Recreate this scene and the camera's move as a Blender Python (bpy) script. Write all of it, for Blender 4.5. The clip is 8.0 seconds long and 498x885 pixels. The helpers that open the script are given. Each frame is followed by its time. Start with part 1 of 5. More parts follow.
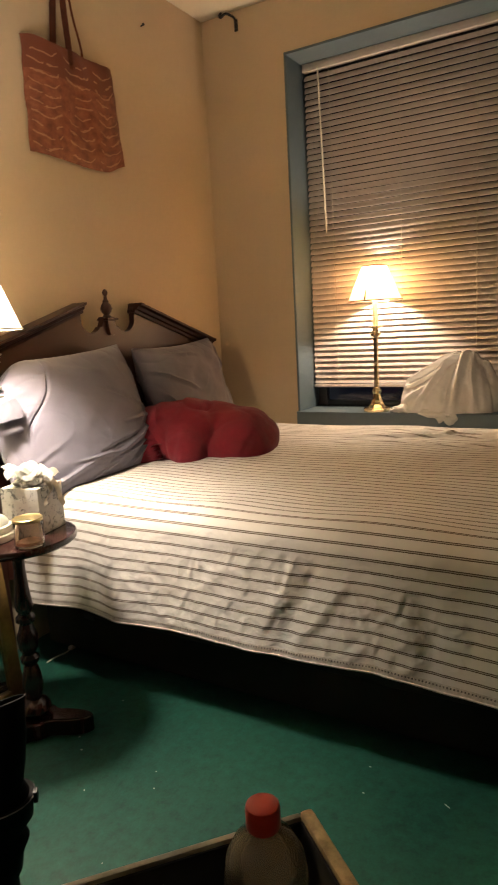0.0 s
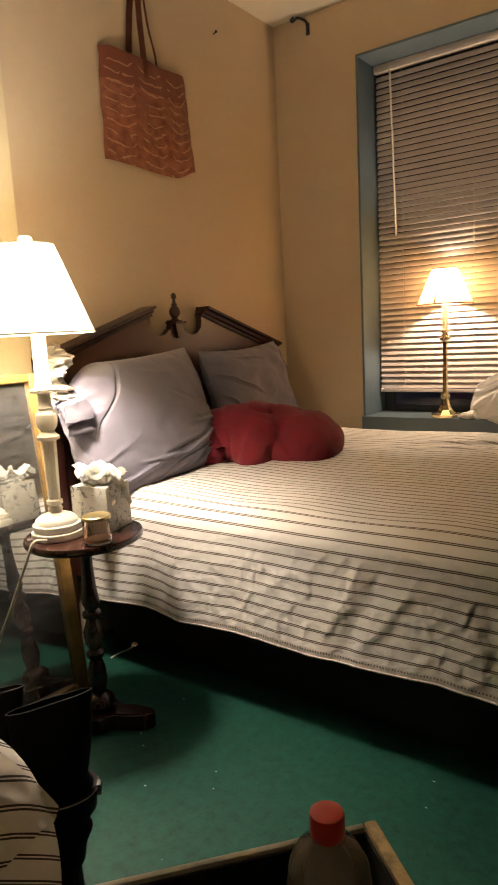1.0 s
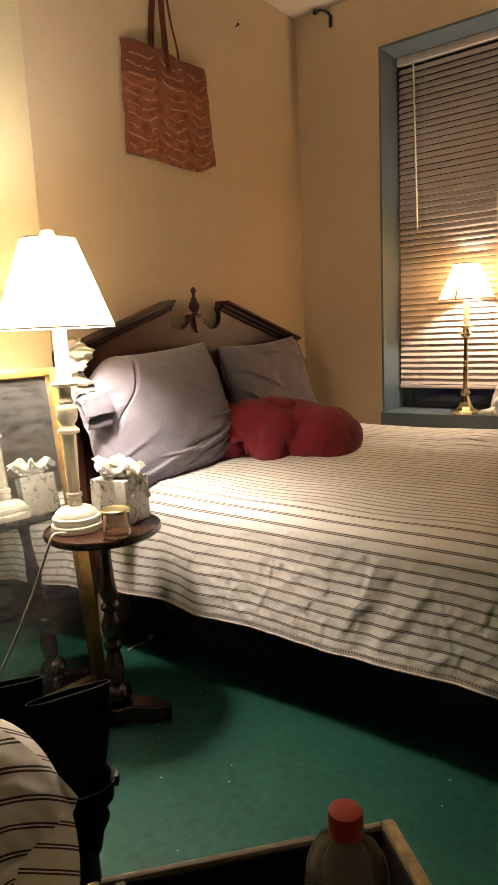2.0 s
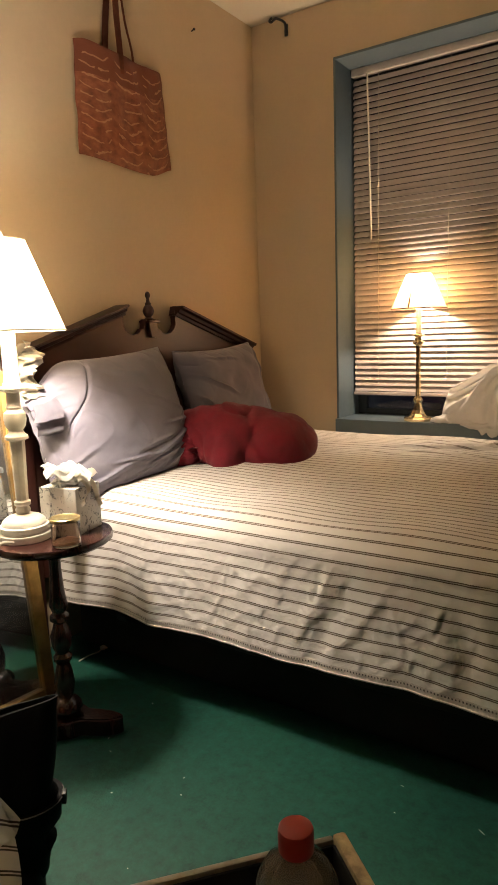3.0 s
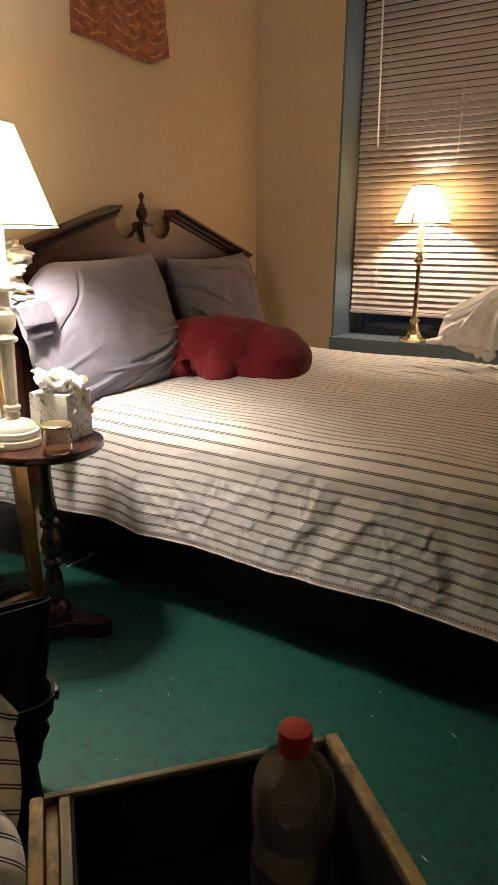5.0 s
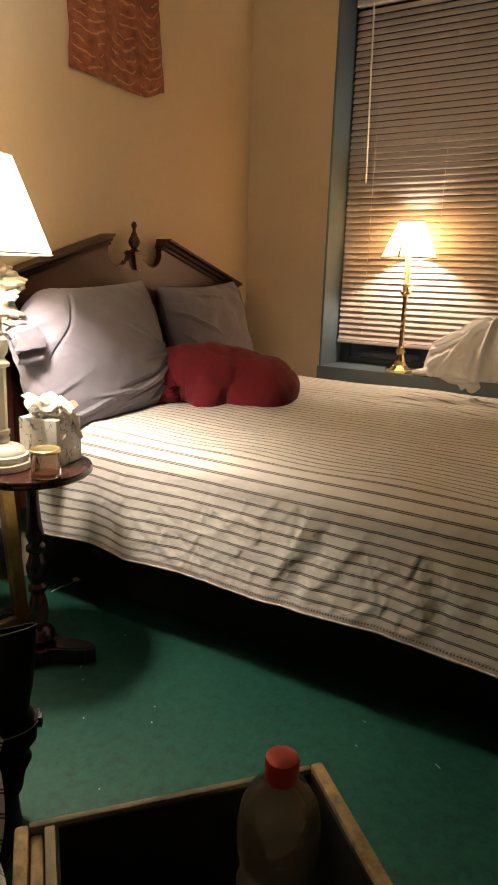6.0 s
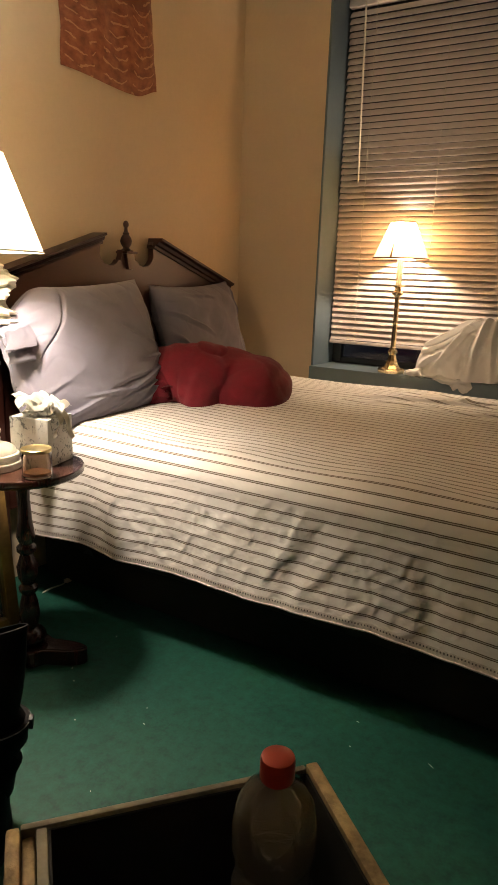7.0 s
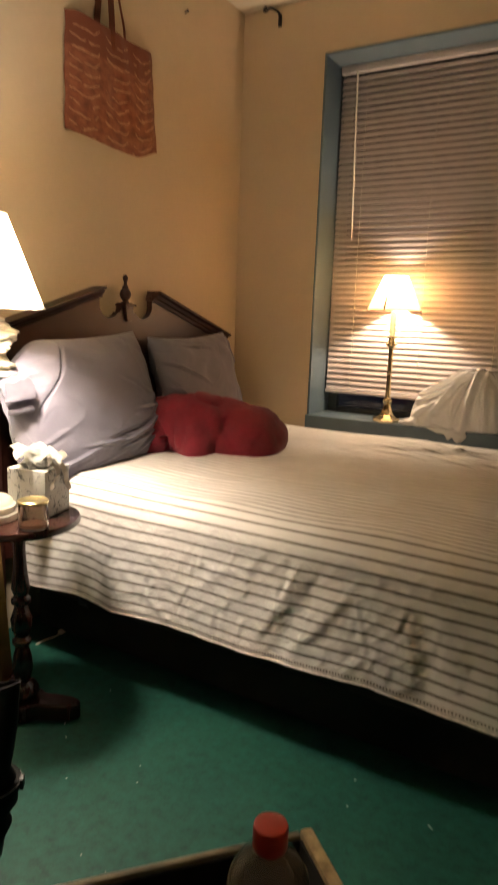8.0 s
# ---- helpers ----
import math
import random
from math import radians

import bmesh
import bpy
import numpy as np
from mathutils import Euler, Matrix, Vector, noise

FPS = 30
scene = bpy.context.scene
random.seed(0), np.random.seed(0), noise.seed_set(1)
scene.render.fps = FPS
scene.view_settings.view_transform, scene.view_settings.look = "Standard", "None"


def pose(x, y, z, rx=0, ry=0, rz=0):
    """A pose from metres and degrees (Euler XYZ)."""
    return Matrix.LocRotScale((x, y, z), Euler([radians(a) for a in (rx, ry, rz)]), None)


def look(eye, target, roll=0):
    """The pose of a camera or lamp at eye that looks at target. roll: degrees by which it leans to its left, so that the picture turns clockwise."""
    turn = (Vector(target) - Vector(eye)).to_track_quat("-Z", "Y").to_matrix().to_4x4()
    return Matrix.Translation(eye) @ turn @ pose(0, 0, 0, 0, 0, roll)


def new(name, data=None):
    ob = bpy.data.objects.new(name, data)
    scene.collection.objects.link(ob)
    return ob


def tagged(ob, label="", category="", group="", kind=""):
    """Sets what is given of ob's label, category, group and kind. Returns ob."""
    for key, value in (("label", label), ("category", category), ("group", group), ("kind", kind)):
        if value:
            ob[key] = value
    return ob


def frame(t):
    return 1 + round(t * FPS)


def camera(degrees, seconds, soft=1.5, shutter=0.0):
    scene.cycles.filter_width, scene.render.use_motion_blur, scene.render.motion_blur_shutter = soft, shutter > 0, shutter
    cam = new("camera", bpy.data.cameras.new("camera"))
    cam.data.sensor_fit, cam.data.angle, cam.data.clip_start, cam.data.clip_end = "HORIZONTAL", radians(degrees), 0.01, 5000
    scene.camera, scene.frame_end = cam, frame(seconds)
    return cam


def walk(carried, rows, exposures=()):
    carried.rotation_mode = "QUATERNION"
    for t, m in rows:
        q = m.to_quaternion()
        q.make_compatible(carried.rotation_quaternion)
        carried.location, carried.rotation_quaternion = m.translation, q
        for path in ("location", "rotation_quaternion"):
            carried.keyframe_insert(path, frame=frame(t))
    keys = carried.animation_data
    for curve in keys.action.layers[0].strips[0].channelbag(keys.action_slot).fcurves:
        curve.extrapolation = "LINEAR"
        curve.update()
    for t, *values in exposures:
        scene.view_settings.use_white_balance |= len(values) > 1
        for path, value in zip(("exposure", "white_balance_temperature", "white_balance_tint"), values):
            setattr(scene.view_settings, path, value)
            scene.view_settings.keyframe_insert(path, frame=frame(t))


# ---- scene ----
cam = camera(41.2, 8.0, soft=0.8, shutter=0.5)
PATH = [
    (0, (2.02, -3.112, 1.163), (1.003, -1.423, 0.823), -3.2),
    (0.5, (2.011, -3.109, 1.162), (0.919, -1.472, 0.803), -3.0),
    (1, (2.011, -3.116, 1.162), (0.838, -1.528, 0.843), -3.0),
    (1.5, (2.009, -3.123, 1.166), (0.795, -1.564, 0.857), -2.7),
    (1.7, (2.008, -3.121, 1.167), (0.793, -1.568, 0.835), -2.71),
    (2.8, (2.0, -3.11, 1.161), (0.813, -1.534, 0.832), -2.55),
    (3, (2.002, -3.101, 1.167), (0.895, -1.467, 0.844), -1.9),
    (3.5, (2.0, -3.105, 1.167), (0.807, -1.565, 0.715), -3.23),
    (4, (1.962, -3.092, 1.147), (0.822, -1.577, 0.51), -2.14),
    (4.5, (1.966, -3.099, 1.155), (0.872, -1.528, 0.573), -0.47),
    (5, (1.961, -3.097, 1.149), (0.922, -1.483, 0.584), 0.62),
    (5.2, (1.959, -3.101, 1.154), (0.923, -1.488, 0.583), 0.72),
    (6.3, (1.966, -3.116, 1.161), (0.964, -1.451, 0.688), 2.14),
    (6.5, (1.96, -3.112, 1.154), (0.965, -1.445, 0.672), 2.13),
    (7, (1.958, -3.112, 1.153), (0.965, -1.445, 0.668), 2.01),
    (7.5, (1.962, -3.105, 1.15), (0.979, -1.432, 0.664), 1.22),
    (8, (1.968, -3.121, 1.178), (0.963, -1.428, 0.823), 2.08),
]
EXPOSURES = [(0.0, 0.25, 6500, 10), (0.5, 0.17, 6850, 10), (1.0, 0.10, 6550, 10), (1.5, 0.14, 6450, 10), (3.0, 0.17, 6500, 10), (3.5, 0.14, 6400, 10), (4.0, 0.12, 5950, 10), (4.5, 0.11, 5820, 10), (5.0, 0.09, 5980, 10), (6.5, 0.10, 6580, 10), (7.0, 0.12, 6580, 10), (8.0, 0.2, 6500, 10)]
walk(cam, [(t, look(eye, target, roll)) for t, eye, target, roll in PATH], EXPOSURES)

# ---------------------------------------------------------------- world and lamps
world = bpy.data.worlds.new("night")
scene.world = world
world.use_nodes = True
world.node_tree.nodes["Background"].inputs[0].default_value = (0.010, 0.013, 0.022, 1)
world.node_tree.nodes["Background"].inputs[1].default_value = 0.3


def bulb_light(name, at, watts, colour, radius):
    data = bpy.data.lights.new(name, "POINT")
    data.energy, data.color, data.shadow_soft_size = watts, colour, radius
    ob = new(name, data)
    ob.location = at
    return ob


LAMP = (0.52, -2.025, 0.646)      # foot of the white table lamp
LAMP_AT = (0.435, -1.946, 0.6115)  # where it stands
CANDLE = (0.877, 0.05, 0.720)     # foot of the brass lamp on the sill
bulb_light("table_lamp_light", (LAMP_AT[0], LAMP_AT[1], 1.340), 62.0, (1.0, 0.86, 0.725), 0.060)
bulb_light("sill_lamp_light", (CANDLE[0], CANDLE[1], 1.362), 19.5, (1.0, 0.77, 0.56), 0.022)


# ---------------------------------------------------------------- materials
def tree(name):
    m = bpy.data.materials.new(name)
    m.use_nodes = True
    t = m.node_tree
    return m, t, t.nodes["Principled BSDF"]


def link(t, a, b):
    t.links.new(a, b)


def node(t, kind, **inputs):
    n = t.nodes.new(kind)
    for key, value in inputs.items():
        n.inputs[key].default_value = value
    return n


def coords(t, scale=(1, 1, 1), kind="Object"):
    c = t.nodes.new("ShaderNodeTexCoord")
    m = node(t, "ShaderNodeMapping", Scale=scale)
    link(t, c.outputs[kind], m.inputs["Vector"])
    return m.outputs["Vector"]


def ramp(t, fac, stops):
    r = t.nodes.new("ShaderNodeValToRGB")
    e = r.color_ramp.elements
    while len(e) < len(stops):
        e.new(0.5)
    for el, (p, c) in zip(e, stops):
        el.position, el.color = p, (*c, 1)
    link(t, fac, r.inputs["Fac"])
    return r.outputs["Color"]


def surface(name, colour, rough=0.5, metal=0.0, vary=0.15, scale=6.0, bump=0.1, fine=120.0, stretch=(1, 1, 1), depth=0.002, sheen=0.0, coat=0.0):
    """Base colour with variation at two scales and a fine relief."""
    m, t, b = tree(name)
    v = coords(t, stretch)
    big = node(t, "ShaderNodeTexNoise", Scale=scale, Detail=5.0, Roughness=0.6)
    small = node(t, "ShaderNodeTexNoise", Scale=fine, Detail=3.0)
    link(t, v, big.inputs["Vector"]), link(t, v, small.inputs["Vector"])
    mix = node(t, "ShaderNodeMath")
    mix.operation = "MULTIPLY_ADD"
    mix.inputs[1].default_value = 0.35
    link(t, small.outputs["Fac"], mix.inputs[0]), link(t, big.outputs["Fac"], mix.inputs[2])
    lo, hi = [c * (1 - vary) for c in colour], [min(1, c * (1 + vary)) for c in colour]
    link(t, ramp(t, mix.outputs[0], [(0.42, lo), (0.92, hi)]), b.inputs["Base Color"])
    rr = node(t, "ShaderNodeMapRange")
    rr.inputs["To Min"].default_value, rr.inputs["To Max"].default_value = max(0.02, rough - 0.08), min(1, rough + 0.08)
    link(t, big.outputs["Fac"], rr.inputs["Value"]), link(t, rr.outputs[0], b.inputs["Roughness"])
    b.inputs["Metallic"].default_value = metal
    b.inputs["Sheen Weight"].default_value = sheen
    b.inputs["Coat Weight"].default_value = coat
    bp = node(t, "ShaderNodeBump", Strength=bump, Distance=depth)
    link(t, mix.outputs[0], bp.inputs["Height"]), link(t, bp.outputs["Normal"], b.inputs["Normal"])
    return m


def shade_cloth(name, colour, through_colour, amount=0.55):
    m, t, b = tree(name)
    out = t.nodes["Material Output"]
    v = coords(t, (1, 1, 0.25))
    weave = node(t, "ShaderNodeTexNoise", Scale=260.0, Detail=2.0)
    link(t, v, weave.inputs["Vector"])
    link(t, ramp(t, weave.outputs["Fac"], [(0.3, [c * 0.92 for c in colour]), (0.7, colour)]), b.inputs["Base Color"])
    b.inputs["Roughness"].default_value = 0.85
    tr = node(t, "ShaderNodeBsdfTranslucent", Color=(*through_colour, 1))
    mx = node(t, "ShaderNodeMixShader", Fac=amount)
    link(t, b.outputs[0], mx.inputs[1]), link(t, tr.outputs[0], mx.inputs[2]), link(t, mx.outputs[0], out.inputs["Surface"])
    return m


def striped_cloth(name, gap, pitch=0.0328, dark=(0.088, 0.066, 0.050)):
    """Off-white cotton with pairs of thin dark woven lines along the cloth's length."""
    m, t, b = tree(name)
    uv = t.nodes.new("ShaderNodeUVMap")
    sep = t.nodes.new("ShaderNodeSeparateXYZ")
    link(t, uv.outputs["UV"], sep.inputs[0])
    wob = node(t, "ShaderNodeTexNoise", Scale=900.0, Detail=2.0)
    link(t, uv.outputs["UV"], wob.inputs["Vector"])
    w = node(t, "ShaderNodeMath")
    w.operation = "MULTIPLY_ADD"
    w.inputs[1].default_value = 0.0007
    link(t, wob.outputs["Fac"], w.inputs[0]), link(t, sep.outputs["Y"], w.inputs[2])
    f = node(t, "ShaderNodeMath")
    f.operation = "DIVIDE"
    f.inputs[1].default_value = pitch
    link(t, w.outputs[0], f.inputs[0])
    fr = node(t, "ShaderNodeMath")
    fr.operation = "FRACT"
    link(t, f.outputs[0], fr.inputs[0])
    light = (0.73, 0.70, 0.67)
    between = [d + (c - d) * gap for c, d in zip(light, dark)]
    r = t.nodes.new("ShaderNodeValToRGB")
    e = r.color_ramp.elements
    stops = [(0.0, light), (0.382, light), (0.394, dark), (0.464, dark), (0.476, between), (0.526, between), (0.538, dark), (0.608, dark), (0.620, light), (1.0, light)]
    while len(e) < len(stops):
        e.new(0.5)
    for el, (p, c) in zip(e, stops):
        el.position, el.color = p, (*c, 1)
    link(t, fr.outputs[0], r.inputs["Fac"])
    soil = node(t, "ShaderNodeTexNoise", Scale=5.0, Detail=6.0)
    link(t, uv.outputs["UV"], soil.inputs["Vector"])
    mul = t.nodes.new("ShaderNodeMixRGB")
    mul.blend_type = "MULTIPLY"
    mul.inputs["Fac"].default_value = 1.0
    link(t, r.outputs["Color"], mul.inputs["Color1"])
    link(t, ramp(t, soil.outputs["Fac"], [(0.3, (0.86, 0.85, 0.83)), (0.7, (1, 1, 1))]), mul.inputs["Color2"])
    link(t, mul.outputs["Color"], b.inputs["Base Color"])
    b.inputs["Roughness"].default_value, b.inputs["Sheen Weight"].default_value = 0.85, 0.15
    pucker = node(t, "ShaderNodeTexNoise", Scale=26.0, Detail=3.0, Roughness=0.5, Distortion=0.6)
    link(t, uv.outputs["UV"], pucker.inputs["Vector"])
    weave = node(t, "ShaderNodeTexNoise", Scale=700.0, Detail=1.0)
    link(t, uv.outputs["UV"], weave.inputs["Vector"])
    add = node(t, "ShaderNodeMath")
    add.operation = "MULTIPLY_ADD"
    add.inputs[1].default_value = 0.03
    link(t, weave.outputs["Fac"], add.inputs[0]), link(t, pucker.outputs["Fac"], add.inputs[2])
    bp = node(t, "ShaderNodeBump", Strength=0.6, Distance=0.006)
    link(t, add.outputs[0], bp.inputs["Height"]), link(t, bp.outputs["Normal"], b.inputs["Normal"])
    return m


def glassy(name, colour, rough=0.02, ior=1.45):
    m, t, b = tree(name)
    b.inputs["Base Color"].default_value = (*colour, 1)
    b.inputs["Roughness"].default_value = rough
    b.inputs["IOR"].default_value = ior
    b.inputs["Transmission Weight"].default_value = 1.0
    return m


def film(name, colour):
    """Thin white plastic film: glossy, letting a little light through."""
    m, t, b = tree(name)
    b.inputs["Base Color"].default_value = (*colour, 1)
    b.inputs["Roughness"].default_value = 0.28
    v = coords(t)
    wr = node(t, "ShaderNodeTexNoise", Scale=13.0, Detail=4.0, Roughness=0.5, Distortion=2.2)
    link(t, v, wr.inputs["Vector"])
    bp = node(t, "ShaderNodeBump", Strength=0.35, Distance=0.008)
    link(t, wr.outputs["Fac"], bp.inputs["Height"]), link(t, bp.outputs["Normal"], b.inputs["Normal"])
    tr = node(t, "ShaderNodeBsdfTranslucent", Color=(*colour, 1))
    mx = node(t, "ShaderNodeMixShader", Fac=0.22)
    link(t, b.outputs[0], mx.inputs[1]), link(t, tr.outputs[0], mx.inputs[2])
    link(t, mx.outputs[0], t.nodes["Material Output"].inputs["Surface"])
    return m


def thin_clear(name, colour, clear):
    """Thin clear plastic: mostly see-through, a little haze, a bright gloss that grows at the rim."""
    m, t, b = tree(name)
    t.nodes.remove(b)
    haze = node(t, "ShaderNodeBsdfDiffuse", Color=(*colour, 1))
    see = node(t, "ShaderNodeBsdfTransparent", Color=(0.90, 0.90, 0.89, 1))
    gloss = node(t, "ShaderNodeBsdfGlossy", Roughness=0.06)
    wave = node(t, "ShaderNodeTexNoise", Scale=38.0, Detail=2.0)
    link(t, coords(t), wave.inputs["Vector"])
    bp = node(t, "ShaderNodeBump", Strength=0.35, Distance=0.004)
    link(t, wave.outputs["Fac"], bp.inputs["Height"]), link(t, bp.outputs["Normal"], gloss.inputs["Normal"])
    body = node(t, "ShaderNodeMixShader", Fac=clear)
    link(t, haze.outputs[0], body.inputs[1]), link(t, see.outputs[0], body.inputs[2])
    fres = node(t, "ShaderNodeFresnel", IOR=1.5)
    mx = t.nodes.new("ShaderNodeMixShader")
    link(t, fres.outputs[0], mx.inputs["Fac"]), link(t, body.outputs[0], mx.inputs[1]), link(t, gloss.outputs[0], mx.inputs[2])
    link(t, mx.outputs[0], t.nodes["Material Output"].inputs["Surface"])
    return m


def dusty_mirror(name):
    """Silvered glass under a thin uneven film of dust."""
    m, t, b = tree(name)
    b.inputs["Base Color"].default_value = (0.66, 0.68, 0.66, 1)
    b.inputs["Metallic"].default_value, b.inputs["Roughness"].default_value = 1.0, 0.02
    v = coords(t, (1, 1.2, 6))
    film = node(t, "ShaderNodeTexNoise", Scale=9.0, Detail=6.0, Roughness=0.7)
    link(t, v, film.inputs["Vector"])
    amount = node(t, "ShaderNodeMapRange")
    amount.inputs["From Min"].default_value, amount.inputs["From Max"].default_value = 0.38, 0.66
    amount.inputs["To Min"].default_value, amount.inputs["To Max"].default_value = 0.04, 0.15
    link(t, film.outputs["Fac"], amount.inputs["Value"])
    dust = node(t, "ShaderNodeBsdfDiffuse", Color=(0.42, 0.42, 0.41, 1))
    mx = t.nodes.new("ShaderNodeMixShader")
    link(t, amount.outputs[0], mx.inputs["Fac"]), link(t, b.outputs[0], mx.inputs[1]), link(t, dust.outputs[0], mx.inputs[2])
    link(t, mx.outputs[0], t.nodes["Material Output"].inputs["Surface"])
    return m


def bag_weave(name):
    """Rust-brown woven cloth with rows of paler scalloped threads in vertical bands."""
    m, t, b = tree(name)
    uv = t.nodes.new("ShaderNodeUVMap")
    sep = t.nodes.new("ShaderNodeSeparateXYZ")
    link(t, uv.outputs["UV"], sep.inputs[0])

    def op(kind, a, c=None, d=None):
        n = t.nodes.new("ShaderNodeMath")
        n.operation = kind
        for k, val in enumerate((a, c, d)):
            if val is None:
                continue
            if isinstance(val, (int, float)):
                n.inputs[k].default_value = val
            else:
                link(t, val, n.inputs[k])
        return n.outputs[0]

    band = op("MULTIPLY", sep.outputs["X"], 3.0)
    inband = op("SUBTRACT", op("FRACT", band), 0.5)
    sag = op("MULTIPLY", op("MULTIPLY", inband, inband), 0.30)
    wig = node(t, "ShaderNodeTexNoise", Scale=9.0, Detail=3.0)
    link(t, uv.outputs["UV"], wig.inputs["Vector"])
    v = op("SUBTRACT", op("MULTIPLY_ADD", wig.outputs["Fac"], 0.10, sep.outputs["Y"]), sag)
    rowf = op("FRACT", op("MULTIPLY", v, 11.0))
    line = op("LESS_THAN", rowf, 0.17)
    keep = op("LESS_THAN", sep.outputs["Y"], 0.93)
    patch = node(t, "ShaderNodeTexNoise", Scale=6.0, Detail=2.0)
    link(t, uv.outputs["UV"], patch.inputs["Vector"])
    seen = op("GREATER_THAN", patch.outputs["Fac"], 0.42)
    edge = op("LESS_THAN", op("ABSOLUTE", inband), 0.40)
    mask = op("MULTIPLY", op("MULTIPLY", line, keep), op("MULTIPLY", seen, edge))
    grain = node(t, "ShaderNodeTexNoise", Scale=14.0, Detail=6.0)
    link(t, uv.outputs["UV"], grain.inputs["Vector"])
    base = ramp(t, grain.outputs["Fac"], [(0.3, (0.145, 0.040, 0.020)), (0.5, (0.235, 0.074, 0.036)), (0.72, (0.32, 0.118, 0.060))])
    top = t.nodes.new("ShaderNodeMixRGB")
    top.inputs["Color2"].default_value = (0.165, 0.043, 0.020, 1)
    link(t, op("GREATER_THAN", sep.outputs["Y"], 0.72), top.inputs["Fac"])
    link(t, base, top.inputs["Color1"])
    mx = t.nodes.new("ShaderNodeMixRGB")
    mx.inputs["Color2"].default_value = (0.64, 0.38, 0.23, 1)
    link(t, op("MULTIPLY", mask, 0.42), mx.inputs["Fac"]), link(t, top.outputs[0], mx.inputs["Color1"])
    link(t, mx.outputs[0], b.inputs["Base Color"])
    b.inputs["Roughness"].default_value = 0.55
    b.inputs["Sheen Weight"].default_value = 0.04
    bp = node(t, "ShaderNodeBump", Strength=0.5, Distance=0.006)
    link(t, grain.outputs["Fac"], bp.inputs["Height"]), link(t, bp.outputs["Normal"], b.inputs["Normal"])
    return m


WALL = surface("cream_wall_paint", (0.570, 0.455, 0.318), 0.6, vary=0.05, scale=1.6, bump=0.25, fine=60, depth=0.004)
# paler than WALL, with some of the table lamp's glow in the colour
PALE = surface("pale_lamplit_wall_paint", (0.63, 0.555, 0.36), 0.6, vary=0.04, scale=1.6, bump=0.2, fine=60, depth=0.004)
CEIL = surface("white_ceiling_paint", (0.72, 0.66, 0.54), 0.8, vary=0.04, scale=2, bump=0.3, fine=45)
FLOOR = surface("green_floor_paint", (0.0062, 0.054, 0.0365), 0.62, vary=0.42, scale=34.0, bump=0.45, fine=160, depth=0.003)
FLOOR.node_tree.nodes["Principled BSDF"].inputs["Specular IOR Level"].default_value = 0.25
BLUE = surface("blue_grey_trim_paint", (0.105, 0.148, 0.182), 0.42, vary=0.10, scale=5, bump=0.25, fine=70)
DARKWOOD = surface("dark_cherry_wood", (0.040, 0.0115, 0.0075), 0.37, vary=0.22, scale=7, bump=0.05, fine=80, stretch=(1, 0.4, 1.6), coat=0.0)
TABLEWOOD = surface("dark_mahogany", (0.034, 0.011, 0.009), 0.25, vary=0.4, scale=12, bump=0.08, fine=90, stretch=(3, 3, 0.6), coat=0.4)
BLIND = surface("blind_slat_enamel", (0.60, 0.54, 0.525), 0.38, vary=0.05, scale=4, bump=0.03, fine=200)
CREAM = surface("cream_enamel", (0.84, 0.79, 0.69), 0.35, vary=0.08, scale=10, bump=0.06, fine=90)
BRASS = surface("polished_brass", (0.90, 0.73, 0.45), 0.26, metal=1.0, vary=0.15, scale=18, bump=0.03)
GILT = surface("worn_gilt_wood", (0.31, 0.18, 0.055), 0.38, metal=0.55, vary=0.35, scale=14, bump=0.35, fine=60)
BLACK = surface("near_black_base", (0.0085, 0.0068, 0.0055), 0.9, vary=0.3, scale=12, bump=0.3)
CHARCOAL = surface("charcoal_cloth", (0.050, 0.041, 0.034), 0.9, vary=0.3, scale=14, bump=0.4)
NIGHT = surface("dark_sash_paint", (0.03, 0.035, 0.04), 0.5, vary=0.2)
IRON = surface("black_iron", (0.012, 0.011, 0.011), 0.5, metal=0.3, vary=0.3)
GREY = surface("grey_cotton", (0.142, 0.132, 0.170), 0.85, vary=0.06, scale=7, bump=0.15, fine=420, depth=0.001, sheen=0.2)
RED = surface("red_fleece", (0.145, 0.0040, 0.0145), 0.95, vary=0.22, scale=14, bump=0.8, fine=240, depth=0.003, sheen=0.08)
STRIPE = striped_cloth("striped_cotton", 0.60, dark=(0.125, 0.092, 0.060))
CUSHION = striped_cloth("striped_cushion_cotton", 1.0, 0.0300, (0.045, 0.036, 0.030))
HEM = surface("hem_cotton", (0.55, 0.51, 0.46), 0.9, vary=0.3, scale=90, bump=0.5, fine=300)
# hem thread; also colours the glint ring on the boot straps
STITCH_GLINT = surface("thread_and_glint_grey", (0.14, 0.125, 0.115), 0.9, vary=0.2)
SHADE = shade_cloth("cream_shade_cloth", (0.80, 0.74, 0.60), (0.87, 0.74, 0.51), 0.21)
SHADE_SILL = shade_cloth("ivory_shade_cloth", (0.66, 0.52, 0.32), (0.74, 0.50, 0.25), 0.50)
TRIM = surface("brown_shade_braid", (0.10, 0.035, 0.015), 0.7, vary=0.3)
MIRROR = dusty_mirror("mirror_silver")
WHITECLOTH = surface("white_cotton", (0.72, 0.67, 0.58), 0.9, vary=0.08, bump=0.3, fine=250, sheen=0.2)
TISSUE = shade_cloth("white_tissue", (0.85, 0.84, 0.80), (0.8, 0.78, 0.72), 0.25)
PLASTIC = film("white_plastic_film", (0.86, 0.84, 0.82))
BAGCLOTH = bag_weave("rust_woven_cloth")
STRAP = surface("rust_strap_cloth", (0.16, 0.045, 0.022), 0.8, vary=0.3, scale=30, bump=0.3)
